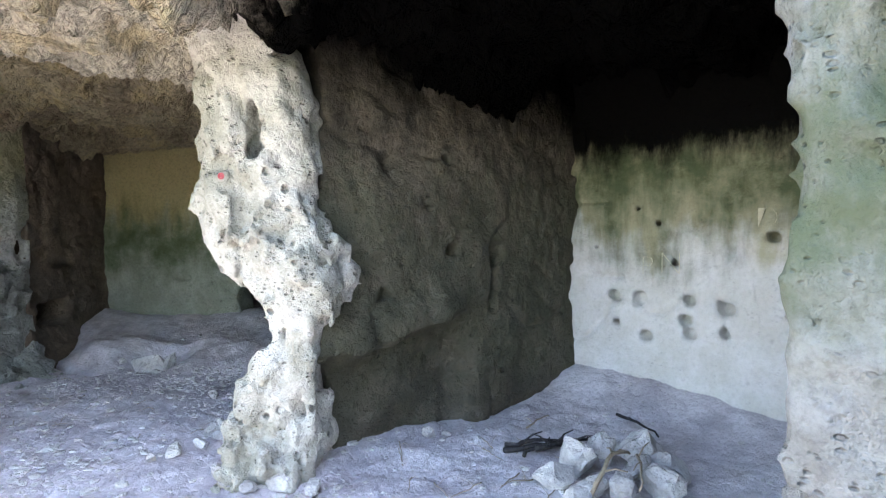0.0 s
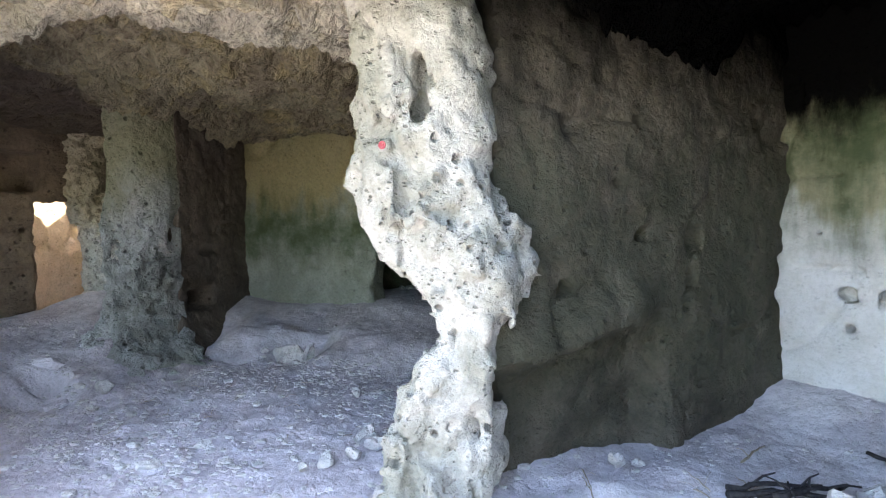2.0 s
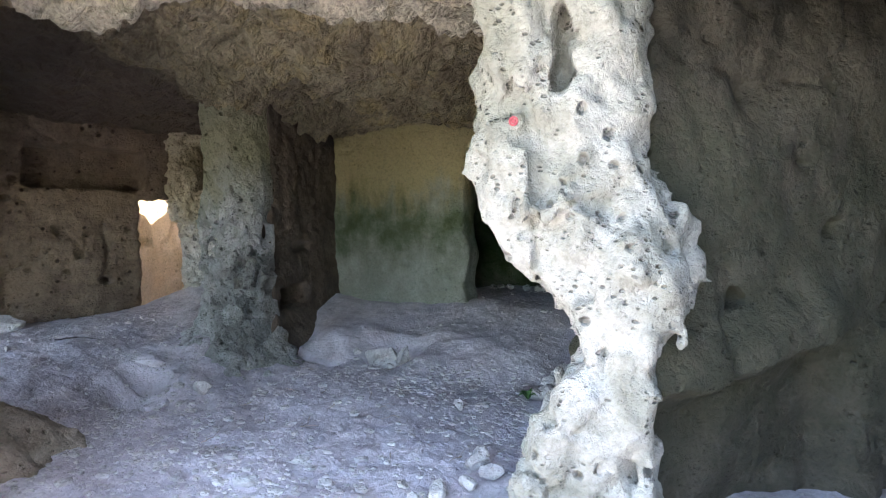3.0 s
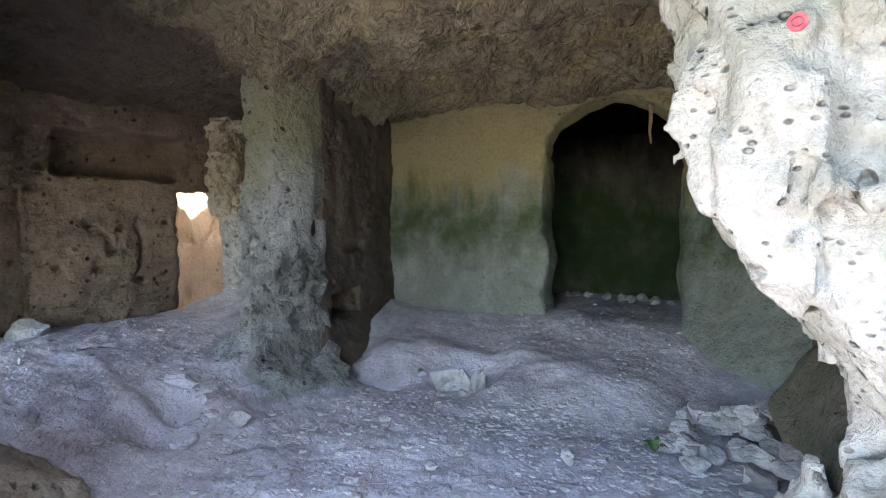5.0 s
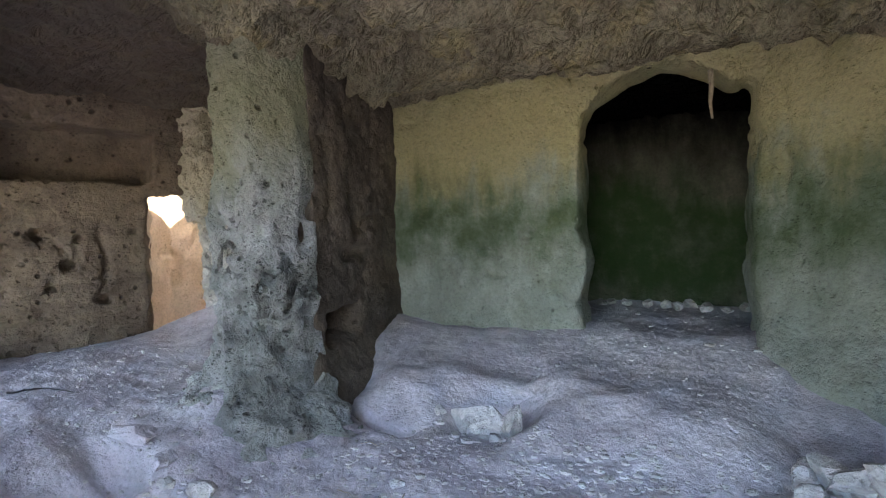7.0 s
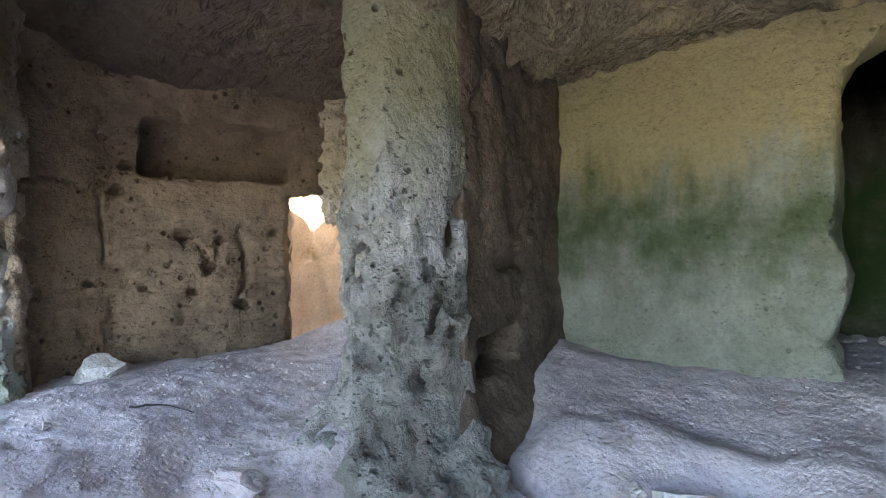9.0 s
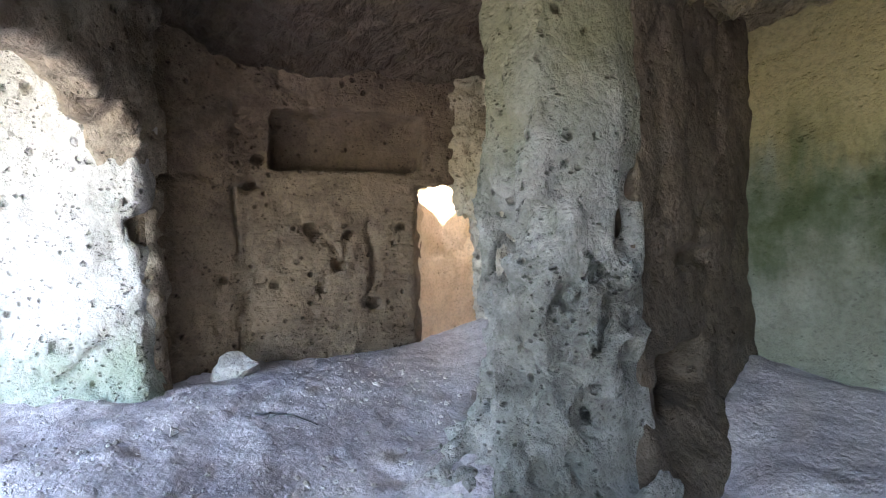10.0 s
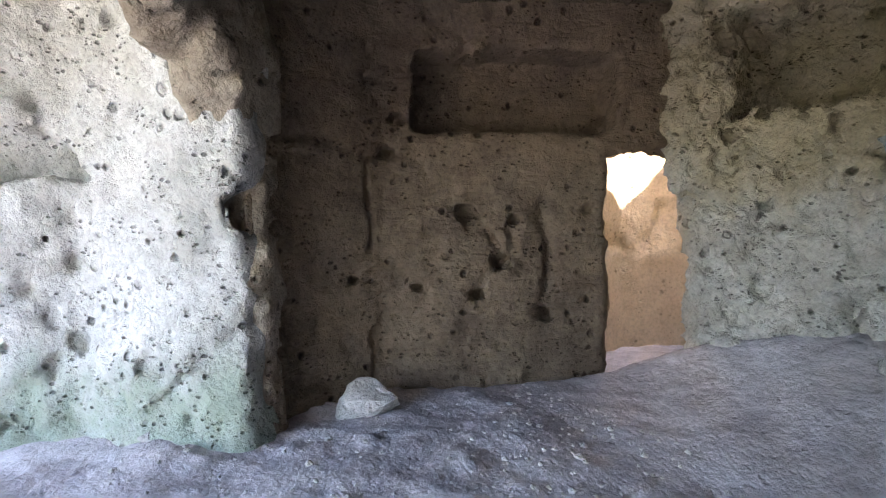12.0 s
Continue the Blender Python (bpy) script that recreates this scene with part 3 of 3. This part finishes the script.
def wall_side(x, y, z):
    d = poly(x, y, [(-4.30, 5.42), (-4.62, 5.5), (-5.0, 5.68), (-5.3, 6.75), (-5.45, 7.0), (-5.45, 7.9), (-4.7, 7.9), (-4.53, 7.0), (-4.36, 5.95)])
    d = d - 0.20 * smooth(0.55, 0.1, z) ** 1.5
    d = cut(d, box(x, y, z, (-4.30, 5.87, 0.565), (0.60, 0.30, 0.125), 8), 0.03)
    d = cut(d, box(x, y, z, (-4.27, 5.72, 1.9), (0.09, 0.06, 0.60), 8), 0.04)
    d = cut(d, box(x, y, z, (-4.40, 6.30, 1.9), (0.05, 0.25, 0.6), 8), 0.06)
    return cut(d, box(x, y, z, (-4.36, 6.1, 1.12), (0.1, 0.2, 0.035), 8), 0.03)


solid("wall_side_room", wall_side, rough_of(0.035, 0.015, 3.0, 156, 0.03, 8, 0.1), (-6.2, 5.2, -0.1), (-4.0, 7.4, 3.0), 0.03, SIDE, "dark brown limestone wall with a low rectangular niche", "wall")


def wall_west(x, y, z):
    d = poly(x, y, [(-7.0, 3.95), (-6.92, 3.96), (-7.2, 4.2), (-7.34, 4.75), (-7.06, 5.55), (-6.91, 6.06), (-6.80, 6.4), (-6.72, 6.62), (-7.1, 6.9), (-7.4, 6.45), (-8.25, 6.25), (-8.25, 3.95)])
    d = cut(d, box(x, y, z, (-7.14, 5.57, 2.09), (0.27, 0.645, 0.245), -18), 0.012)
    d = cut(d, box(x, y + 0.07 * vnoise(0 * x, 0 * y, z, 4.5, 66), z, (-7.04, 5.70, 1.05), (0.035, 0.022, 0.36), -18, 0.02), 0.06)
    crack = 4.66 + 0.035 * vnoise(0 * x, 0 * y, z, 4, 55)
    d = cut(d, np.maximum(np.abs(y - crack) - 0.006, np.abs(x + 7.33) - 0.05), 0.015)
    for c, r in (((-7.18, 5.25, 1.34), 0.06), ((-7.32, 4.84, 1.92), 0.045), ((-7.32, 4.78, 1.72), 0.04), ((-7.30, 4.89, 2.33), 0.03), ((-7.28, 4.94, 0.90), 0.045), ((-7.33, 4.56, 0.96), 0.04),
                 ((-7.1, 5.46, 1.02), 0.035), ((-7.16, 5.29, 0.85), 0.04), ((-7.07, 5.51, 1.30), 0.04), ((-6.95, 5.96, 1.36), 0.045), ((-7.02, 5.71, 0.7), 0.05)):
        d = cut(d, box(x, y, z, c, (0.13, r, r * 0.8), -18, r * 0.7), 0.012)
    return cut(d, passage(x, y, z), 0.03)


solid("wall_west", wall_west, rough_of(0.016, 0.009, 2.6, 161, 0.035, 12, 0.15), (-8.3, 3.8, -0.1), (-6.6, 7.1, 3.0), 0.026, BROWN, "brown hewn limestone wall with a long niche", "wall")


def wall_bay(x, y, z):
    d = poly(x, y, [(-7.35, 0.8), (-7.36, 3.2), (-6.96, 3.70), (-6.86, 3.92), (-6.95, 4.02), (-7.6, 4.02), (-8.25, 4.0), (-8.25, 0.8)])
    d = d - 0.06 * smooth(0.9, 1.9, z) * smooth(0.4, 0.1, np.abs(y - 3.8)) - 0.1 * smooth(0.7, 0.2, z) ** 2
    d = cut(d, box(x, y, z, (-6.87, 3.97, 1.36), (0.12, 0.06, 0.07), 30), 0.015)
    return cut(d, np.maximum(ball(x, y, z, (-7.36, 2.8, 1.5), (0.3, 0.52, 0.36)), 1.5 - z), 0.02)


solid("wall_west_bay", wall_bay, rough_of(0.04, 0.018, 3.0, 165, 0.05, 10, -0.1), (-8.3, 0.6, -0.1), (-6.5, 4.3, 3.0), 0.028, BRIGHT, "pale pitted limestone wall with an arched niche", "wall")


def arch_rib(x, y, z):
    ux, uy = 0.88, -0.47
    u, v = (x + 6.85) * ux + (y - 3.85) * uy, -(x + 6.85) * uy + (y - 3.85) * ux
    # past u 2.1 the pier is unseen, its length set to block light
    slab = np.maximum(np.abs(v + 0.14 * smooth(2.1, 2.4, u)) - 0.16 - 0.08 * smooth(2.1, 2.4, u), np.maximum(-0.3 - u, u - 3.9))
    hole = (np.sqrt(((u - 0.92) / 1.02) ** 2 + ((np.maximum(z, 1.35) - 1.35) / 0.78) ** 2) - 1) * 0.8
    foot = ball(x, y, z, (-4.50, 2.88, 0.0), (0.55, 0.42, 0.30)) + 0.05 * vnoise(x, y, z, 4, 172)
    return join(cut(slab, hole, 0.06), foot, 0.15)


solid("arch_rib", arch_rib, rough_of(0.04, 0.02, 3.0, 171, 0.03, 9), (-7.3, 1.4, -0.1), (-2.8, 4.4, 3.0), 0.033, ARCH, "hewn limestone arch, its unseen pier broadened to block light", "arch")


def shaft(x, y, z):
    out = poly(x, y, [(-9.0, 6.32), (-7.24, 6.32), (-7.12, 6.95), (-7.0, 7.2), (-6.6, 8.1), (-6.6, 9.0), (-9.0, 9.0)])
    return np.maximum(cut(out, passage(x, y, z), 0.03), z - 3.1)


solid("wall_shaft", shaft, rough_of(0.03, 0.01, 2.0, 181, 0.03, 8), (-9.2, 6.2, -0.15), (-6.5, 9.2, 3.3), 0.04, ORANGE, "warm limestone wall of the shaft beyond the doorway", "wall")

# ---- outside ground ----
R = 600
bm = bmesh.new()
vs = [bm.verts.new(p) for p in ((-R, -R, -0.25), (R, -R, -0.25), (R, R, -0.25), (-R, R, -0.25))]
bm.faces.new(vs)
me = bpy.data.meshes.new("ground")
bm.to_mesh(me)
bm.free()
me.materials.append(EARTH)
tagged(new("ground", me), "dry pale ground outside the cave", "ground", kind="structure")

# ---- loose stones ----
def stone_mesh(seed, size, subdiv=3, planes=15, mat=None):
    """A broken block: a ball cut by planes, roughened."""
    rnd = random.Random(seed)
    b = bmesh.new()
    bmesh.ops.create_icosphere(b, subdivisions=subdiv, radius=1.0)
    cuts = []
    for _ in range(planes):
        n = Vector((rnd.gauss(0, 1), rnd.gauss(0, 1), rnd.gauss(0, 1))).normalized()
        cuts.append((n, rnd.uniform(0.45, 0.8)))
    for v in b.verts:
        p = v.co.copy()
        for n, d in cuts:
            over = p.dot(n) - d
            if over > 0:
                p -= n * over
        p += p.normalized() * (0.12 * noise.noise(p * 1.7 + Vector((seed, 0, 0))) + 0.08 * noise.noise(p * 4 + Vector((0, seed, 0))) + 0.05 * noise.noise(p * 9 + Vector((0, 0, seed))))
        v.co = Vector((p.x * size[0], p.y * size[1], p.z * size[2]))
    m = bpy.data.meshes.new("stone")
    b.to_mesh(m)
    b.free()
    m.materials.append(mat or STONE)
    return m


def ground_at(x, y):
    return float(floor_height(np.array([x]), np.array([y]))[0])


def stone(x, y, size, seed, label, group="", lift=0.0, turn=None, mat=None, name="stone", tilt=0.0):
    rnd = random.Random(seed * 7 + 3)
    me = stone_mesh(seed, size, mat=mat)
    ob = new(name, me)
    ob.matrix_world = pose(x, y, 0, tilt, rnd.uniform(-12, 12), rnd.uniform(0, 360) if turn is None else turn)
    low = min((ob.matrix_world @ v.co).z for v in me.vertices)
    ob.location.z = ground_at(x, y) + lift - low - 0.12 * size[2]
    return tagged(ob, label, "stone", group)


# fireplace of blocks in the alcove
HEARTH = "stones of the fireplace"
for i, (x, y, sx, sy, sz, up) in enumerate(((0.62, 2.90, 0.15, 0.10, 0.07, 0), (0.80, 3.06, 0.11, 0.10, 0.12, 0), (0.98, 3.22, 0.12, 0.09, 0.11, 0), (1.22, 3.20, 0.14, 0.12, 0.14, 0), (1.32, 3.00, 0.09, 0.10, 0.11, 0),
                                      (1.22, 2.86, 0.12, 0.10, 0.10, 0), (0.98, 2.82, 0.11, 0.09, 0.08, 0), (0.84, 2.86, 0.08, 0.07, 0.06, 0), (1.14, 3.04, 0.10, 0.08, 0.07, 0.03), (0.72, 2.72, 0.12, 0.09, 0.07, 0))):
    stone(x, y, (sx * 1.2, sy * 1.2, sz * 1.25), 300 + i, "pale limestone block set round a dead fireplace", HEARTH, up)

# heap of blocks against the back wall
HEAP = "heap of blocks by the back wall"
heap_rnd = random.Random(8)
for i in range(64):
    a, r = heap_rnd.uniform(0, 6.283), heap_rnd.random() ** 0.6
    x, y = -1.02 + 0.50 * r * math.cos(a), 5.12 + 0.52 * r * math.sin(a)
    k = heap_rnd.uniform(0.05, 0.105)
    up = 0.24 * (1 - r) * heap_rnd.random() + (0.07 if x > -1.0 else 0)
    stone(x, y, (k * heap_rnd.uniform(1.0, 1.5), k, k * heap_rnd.uniform(0.6, 0.95)), 400 + i, "grey limestone slab on a heap of rubble", HEAP, up)

# single stones
for i, (x, y, sx, sy, sz, lab) in enumerate((
        (-3.14, 5.64, 0.24, 0.17, 0.19, "white broken limestone block in a hollow of the floor"),
        (-2.92, 5.58, 0.11, 0.09, 0.13, "small limestone block leaning on a larger one"),
        (-3.42, 5.56, 0.06, 0.05, 0.04, "small limestone lump at the rim of a hollow"),
        (-3.00, 5.46, 0.06, 0.05, 0.04, "small limestone lump at the rim of a hollow"),
        (-7.03, 4.55, 0.16, 0.25, 0.13, "pale wedge-shaped block on the floor by the brown wall"),
        (-2.66, 3.50, 0.07, 0.05, 0.04, "pale loose stone on the trodden floor"),
        (-1.72, 3.32, 0.07, 0.06, 0.06, "pale stone near the pillar foot"),
        (-1.80, 3.20, 0.05, 0.05, 0.04, "pale stone near the pillar foot"),
        (-1.58, 3.40, 0.06, 0.05, 0.05, "pale stone near the pillar foot"),
        (-1.22, 2.92, 0.12, 0.09, 0.09, "grey stone against the pillar foot"),
        (-0.90, 2.88, 0.12, 0.08, 0.08, "white stone against the pillar foot"),
        (-0.70, 2.80, 0.07, 0.06, 0.05, "pale stone against the pillar foot"),
        (-1.05, 2.82, 0.06, 0.05, 0.05, "pale stone against the pillar foot"),
        (-1.60, 3.70, 0.11, 0.09, 0.09, "crumbled pale lump beside the pillar"),
        (-1.52, 3.60, 0.08, 0.07, 0.06, "crumbled pale lump beside the pillar"),
        (-0.10, 3.62, 0.06, 0.05, 0.05, "small pale stone at the foot of the dark wall"),
        (0.02, 3.70, 0.05, 0.04, 0.03, "small pale stone at the foot of the dark wall"),
        (-4.05, 4.18, 0.09, 0.07, 0.07, "grey stone on the trodden floor"),
        (-3.26, 4.70, 0.05, 0.04, 0.03, "small grey stone on the trodden floor"),
        (-2.00, 4.55, 0.06, 0.05, 0.06, "grey stone on the trodden floor"),
        (-7.05, 3.50, 0.04, 0.03, 0.03, "small dark stone by the arch"),
        (-6.0, 3.95, 0.04, 0.03, 0.03, "small dark stone on the floor"))):
    stone(x, y, (sx, sy, sz), 500 + i, lab)

for i, (x, y, sx, sy, sz) in enumerate(((-4.78, 4.36, 0.19, 0.10, 0.07), (-4.42, 4.30, 0.12, 0.08, 0.05), (-4.22, 3.90, 0.13, 0.08, 0.05))):
    stone(x, y, (sx, sy, sz), 560 + i, "dusty grey rock rim above a hollow of the floor", mat=DUST)

# blocks along the foot of the inner room's wall
for i in range(11):
    k = 0.7 + 0.6 * random.Random(650 + i).random()
    stone(-2.75 + 0.155 * i + 0.05 * math.sin(i * 5.1), 8.46 + 0.10 * math.sin(i * 2.3), (0.10 * k, 0.07, 0.06 * k), 600 + i, "pale block in a row at the inner wall's foot", "row of blocks in the inner room")


# pebbles and crumbs, as one loose scatter
def scatter(name, count, seed, area, size, mat, label):
    rnd = np.random.RandomState(seed)
    base = stone_mesh(seed, (1, 1, 0.7), subdiv=1, planes=5)
    bv = np.array([v.co[:] for v in base.vertices])
    bt = np.array([p.vertices[:] for p in base.polygons])
    bpy.data.meshes.remove(base)
    x, y = rnd.uniform(area[0], area[2], count), rnd.uniform(area[1], area[3], count)
    keep = vnoise(x, y, 0 * x, 1.2, seed) + rnd.uniform(-0.6, 0.6, count) > 0
    x, y = x[keep], y[keep]
    s = size * np.exp(rnd.normal(0, 0.45, len(x)))
    a = rnd.uniform(0, 6.283, len(x))
    z = floor_height(x, y) + 0.15 * s
    vx = (bv[None, :, 0] * np.cos(a)[:, None] - bv[None, :, 1] * np.sin(a)[:, None]) * s[:, None] + x[:, None]
    vy = (bv[None, :, 0] * np.sin(a)[:, None] + bv[None, :, 1] * np.cos(a)[:, None]) * s[:, None] * 0.8 + y[:, None]
    vz = bv[None, :, 2] * s[:, None] * 0.7 + z[:, None]
    V = np.stack((vx, vy, vz), -1).reshape(-1, 3)
    T = (bt[None] + (np.arange(len(x)) * len(bv))[:, None, None]).reshape(-1, 3)
    me = bpy.data.meshes.new(name)
    me.from_pydata(V.tolist(), [], T.tolist())
    me.materials.append(mat)
    return tagged(new(name, me), label, "pebbles", kind="stuff")


scatter("pebbles", 7000, 71, (-4.6, 2.2, -0.4, 5.5), 0.013, STONE, "small pale pebbles and crumbs on the trodden floor")
scatter("rubble_crumbs", 420, 75, (-4.4, 2.6, -0.9, 5.4), 0.028, STONE, "scattered pale limestone crumbs on the trodden floor")
scatter("pebbles_west", 1800, 72, (-7.0, 3.0, -4.4, 5.6), 0.010, STONE, "small pebbles and crumbs by the brown wall")
scatter("pebbles_alcove", 700, 73, (-0.5, 2.4, 2.2, 4.4), 0.011, STONE, "pebbles and crumbs on the alcove floor")
scatter("pebbles_back", 500, 74, (-3.2, 5.4, -0.9, 8.5), 0.012, STONE, "pebbles and crumbs by the arched doorway")


# ---- sticks ----
def tube(b, pts, r0, r1, sides=7):
    rings = []
    for i, p in enumerate(pts):
        q = pts[min(i + 1, len(pts) - 1)] - pts[max(i - 1, 0)]
        m = q.to_track_quat("Z", "Y").to_matrix()
        r = r0 + (r1 - r0) * i / (len(pts) - 1)
        rings.append([b.verts.new(p + m @ Vector((math.cos(6.283 * k / sides), math.sin(6.283 * k / sides), 0)) * r) for k in range(sides)])
    for a, c in zip(rings, rings[1:]):
        for k in range(sides):
            b.faces.new((a[k], a[(k + 1) % sides], c[(k + 1) % sides], c[k]))
    b.faces.new(rings[0][::-1])
    b.faces.new(rings[-1])


def stick(x0, y0, x1, y1, r, seed, label, mat, lift=0.0, arc=0.0, twigs=2, name="stick"):
    rnd = random.Random(seed)
    b = bmesh.new()
    pts = []
    for i in range(9):
        t = i / 8
        x, y = x0 + (x1 - x0) * t + rnd.uniform(-1, 1) * r, y0 + (y1 - y0) * t + rnd.uniform(-1, 1) * r
        pts.append(Vector((x, y, ground_at(x, y) + r * 0.8 + lift + arc * math.sin(3.14 * t))))
    tube(b, pts, r, r * 0.5)
    for k in range(twigs):
        p = pts[2 + k * 2]
        q = p + Vector((rnd.uniform(-0.14, 0.14), rnd.uniform(-0.14, 0.14), rnd.uniform(0.0, 0.05)))
        tube(b, [p, (p + q) / 2 + Vector((0, 0, 0.015)), q], r * 0.5, r * 0.25, 5)
    me = bpy.data.meshes.new(name)
    b.to_mesh(me)
    b.free()
    for f in me.polygons:
        f.use_smooth = True
    me.materials.append(mat)
    return tagged(new(name, me), label, "stick")


for i, a in enumerate(((0.38, 3.36, 0.98, 3.50, 0.020), (0.42, 3.42, 0.92, 3.60, 0.016), (0.50, 3.30, 0.86, 3.56, 0.014), (0.58, 3.34, 1.02, 3.56, 0.018))):
    stick(*a, 20 + i, "charred dark branch lying beside the fireplace", CHAR, 0.01 * i, 0.02, 3, "branch")
stick(0.78, 2.70, 1.16, 3.16, 0.014, 31, "dry bent branch lying across the fireplace", TWIG, 0.08, 0.10, 3, "branch")
stick(1.16, 3.10, 1.02, 2.66, 0.010, 32, "dry thin branch lying across the fireplace", TWIG, 0.10, 0.08, 2, "branch")
stick(1.34, 4.02, 1.52, 3.66, 0.013, 33, "dark branch on the sloping alcove floor", CHAR, 0, 0.03, 1, "branch")
stick(0.62, 3.86, 0.84, 4.12, 0.008, 34, "thin dry stick on the alcove floor", TWIG, 0, 0.01, 1)
stick(-6.02, 4.36, -5.70, 4.60, 0.007, 35, "thin dark twig on the floor by the pillar", CHAR, 0, 0.01, 2, "twig")
for i in range(14):
    rnd = random.Random(900 + i)
    x, y, a = rnd.uniform(-0.3, 0.9), rnd.uniform(2.7, 3.5), rnd.uniform(0, 6.28)
    stick(x, y, x + 0.2 * math.cos(a), y + 0.2 * math.sin(a), 0.004, 910 + i, "thin dry twig on the ashy alcove floor", TWIG, 0, 0.005, 1, "twig")
for i in range(16):
    rnd = random.Random(940 + i)
    x, y, a = rnd.uniform(-3.6, -1.7), rnd.uniform(3.4, 5.2), rnd.uniform(0, 6.28)
    stick(x, y, x + 0.13 * math.cos(a), y + 0.13 * math.sin(a), 0.003, 960 + i, "thin straw-coloured twig on the trodden floor", TWIG, 0, 0.004, 1, "twig")


# ---- small herb ----
herb = tagged(new("small_plant"), "small green herb growing at the heap's edge", "plant")
herb.location = (-1.57, 4.93, ground_at(-1.57, 4.93))
for i in range(16):
    rnd = random.Random(50 + i)
    a, l = rnd.uniform(0, 6.28), rnd.uniform(0.05, 0.10)
    b = bmesh.new()
    d, s = Vector((math.cos(a), math.sin(a), 0)), Vector((-math.sin(a), math.cos(a), 0))
    base, up = Vector((0, 0, 0)), Vector((0, 0, 1))
    tip = d * l + up * rnd.uniform(0.02, 0.07)
    midp = d * l * 0.55 + up * 0.06
    va = [b.verts.new(p) for p in (base, midp + s * 0.016, tip, midp - s * 0.016, midp - up * 0.004)]
    b.faces.new((va[0], va[1], va[4]))
    b.faces.new((va[1], va[2], va[4]))
    b.faces.new((va[2], va[3], va[4]))
    b.faces.new((va[3], va[0], va[4]))
    me = bpy.data.meshes.new("leaf")
    b.to_mesh(me)
    b.free()
    me.materials.append(LEAF)
    new("leaf", me).parent = herb


# ---- marks on the walls ----
def letter(text, u, z, size, wall):
    data = bpy.data.curves.new("scratched_letter", "FONT")
    data.body, data.size, data.offset, data.extrude = text, size, -0.010, 0.001
    data.materials.append(SCRATCH)
    ob = new("scratched_letter", data)
    d = (2.62 - 1.15) / 2.285, (3.25 - 5.0) / 2.285
    x, y = 1.15 + u * d[0] - 0.034 * 0.766, 5.0 + u * d[1] - 0.034 * 0.643
    ob.matrix_world = pose(x, y, z, 90, 0, math.degrees(math.atan2(d[1], d[0])))
    ob.parent = wall
    return ob


SCRATCH = plain("scratched_stone", (0.62, 0.58, 0.42), (0.50, 0.46, 0.33), 30)
RED = plain("red_paint", (0.30, 0.03, 0.05), (0.45, 0.12, 0.12), 60, 0.6)
for text, u, z, size in (("P", 0.80, 1.10, 0.24), ("N", 0.96, 1.12, 0.26), ("D", 1.66, 1.48, 0.22)):
    letter(text, u, z, size, bpy.data.objects["wall_alcove_back"])

b = bmesh.new()
for r, w in ((0.015, 0.004), (0.005, 0.004)):
    for k in range(20):
        a0, a1 = 6.283 * k / 20, 6.283 * (k + 1) / 20
        q = [(r - w, a0, 0.0), (r + w, a0, 0.0), (r + w, a1, 0.0), (r - w, a1, 0.0)]
        lo = [b.verts.new((p * math.cos(a), 0.02, p * math.sin(a))) for p, a, _ in q]
        hi = [b.verts.new((p * math.cos(a), 0.0, p * math.sin(a))) for p, a, _ in q]
        b.faces.new(hi)
        for e in range(4):
            b.faces.new((lo[e], lo[(e + 1) % 4], hi[(e + 1) % 4], hi[e]))
me = bpy.data.meshes.new("trail_mark")
b.to_mesh(me)
b.free()
me.materials.append(RED)
mark = new("trail_mark", me)
mark.matrix_world = pose(-1.255, 3.0, 1.765, 0, 0, -8)
hit, at, normal, _ = bpy.data.objects["pillar_1"].ray_cast((-1.255, 2.3, 1.765), (0, 1, 0))
if hit:
    mark.location.y = at.y - 0.006
mark.parent = bpy.data.objects["pillar_1"]
mark["label"] = "small red painted ring mark"


# ---- root hanging in the doorway ----
b = bmesh.new()
tube(b, [Vector((-1.72, 6.98, 2.45)), Vector((-1.715, 6.97, 2.3)), Vector((-1.725, 6.97, 2.2)), Vector((-1.71, 6.965, 2.08))], 0.022, 0.008)
me = bpy.data.meshes.new("hanging_root")
b.to_mesh(me)
b.free()
me.materials.append(TWIG)
tagged(new("hanging_root", me), "thin pale root hanging in the arched doorway", "root")
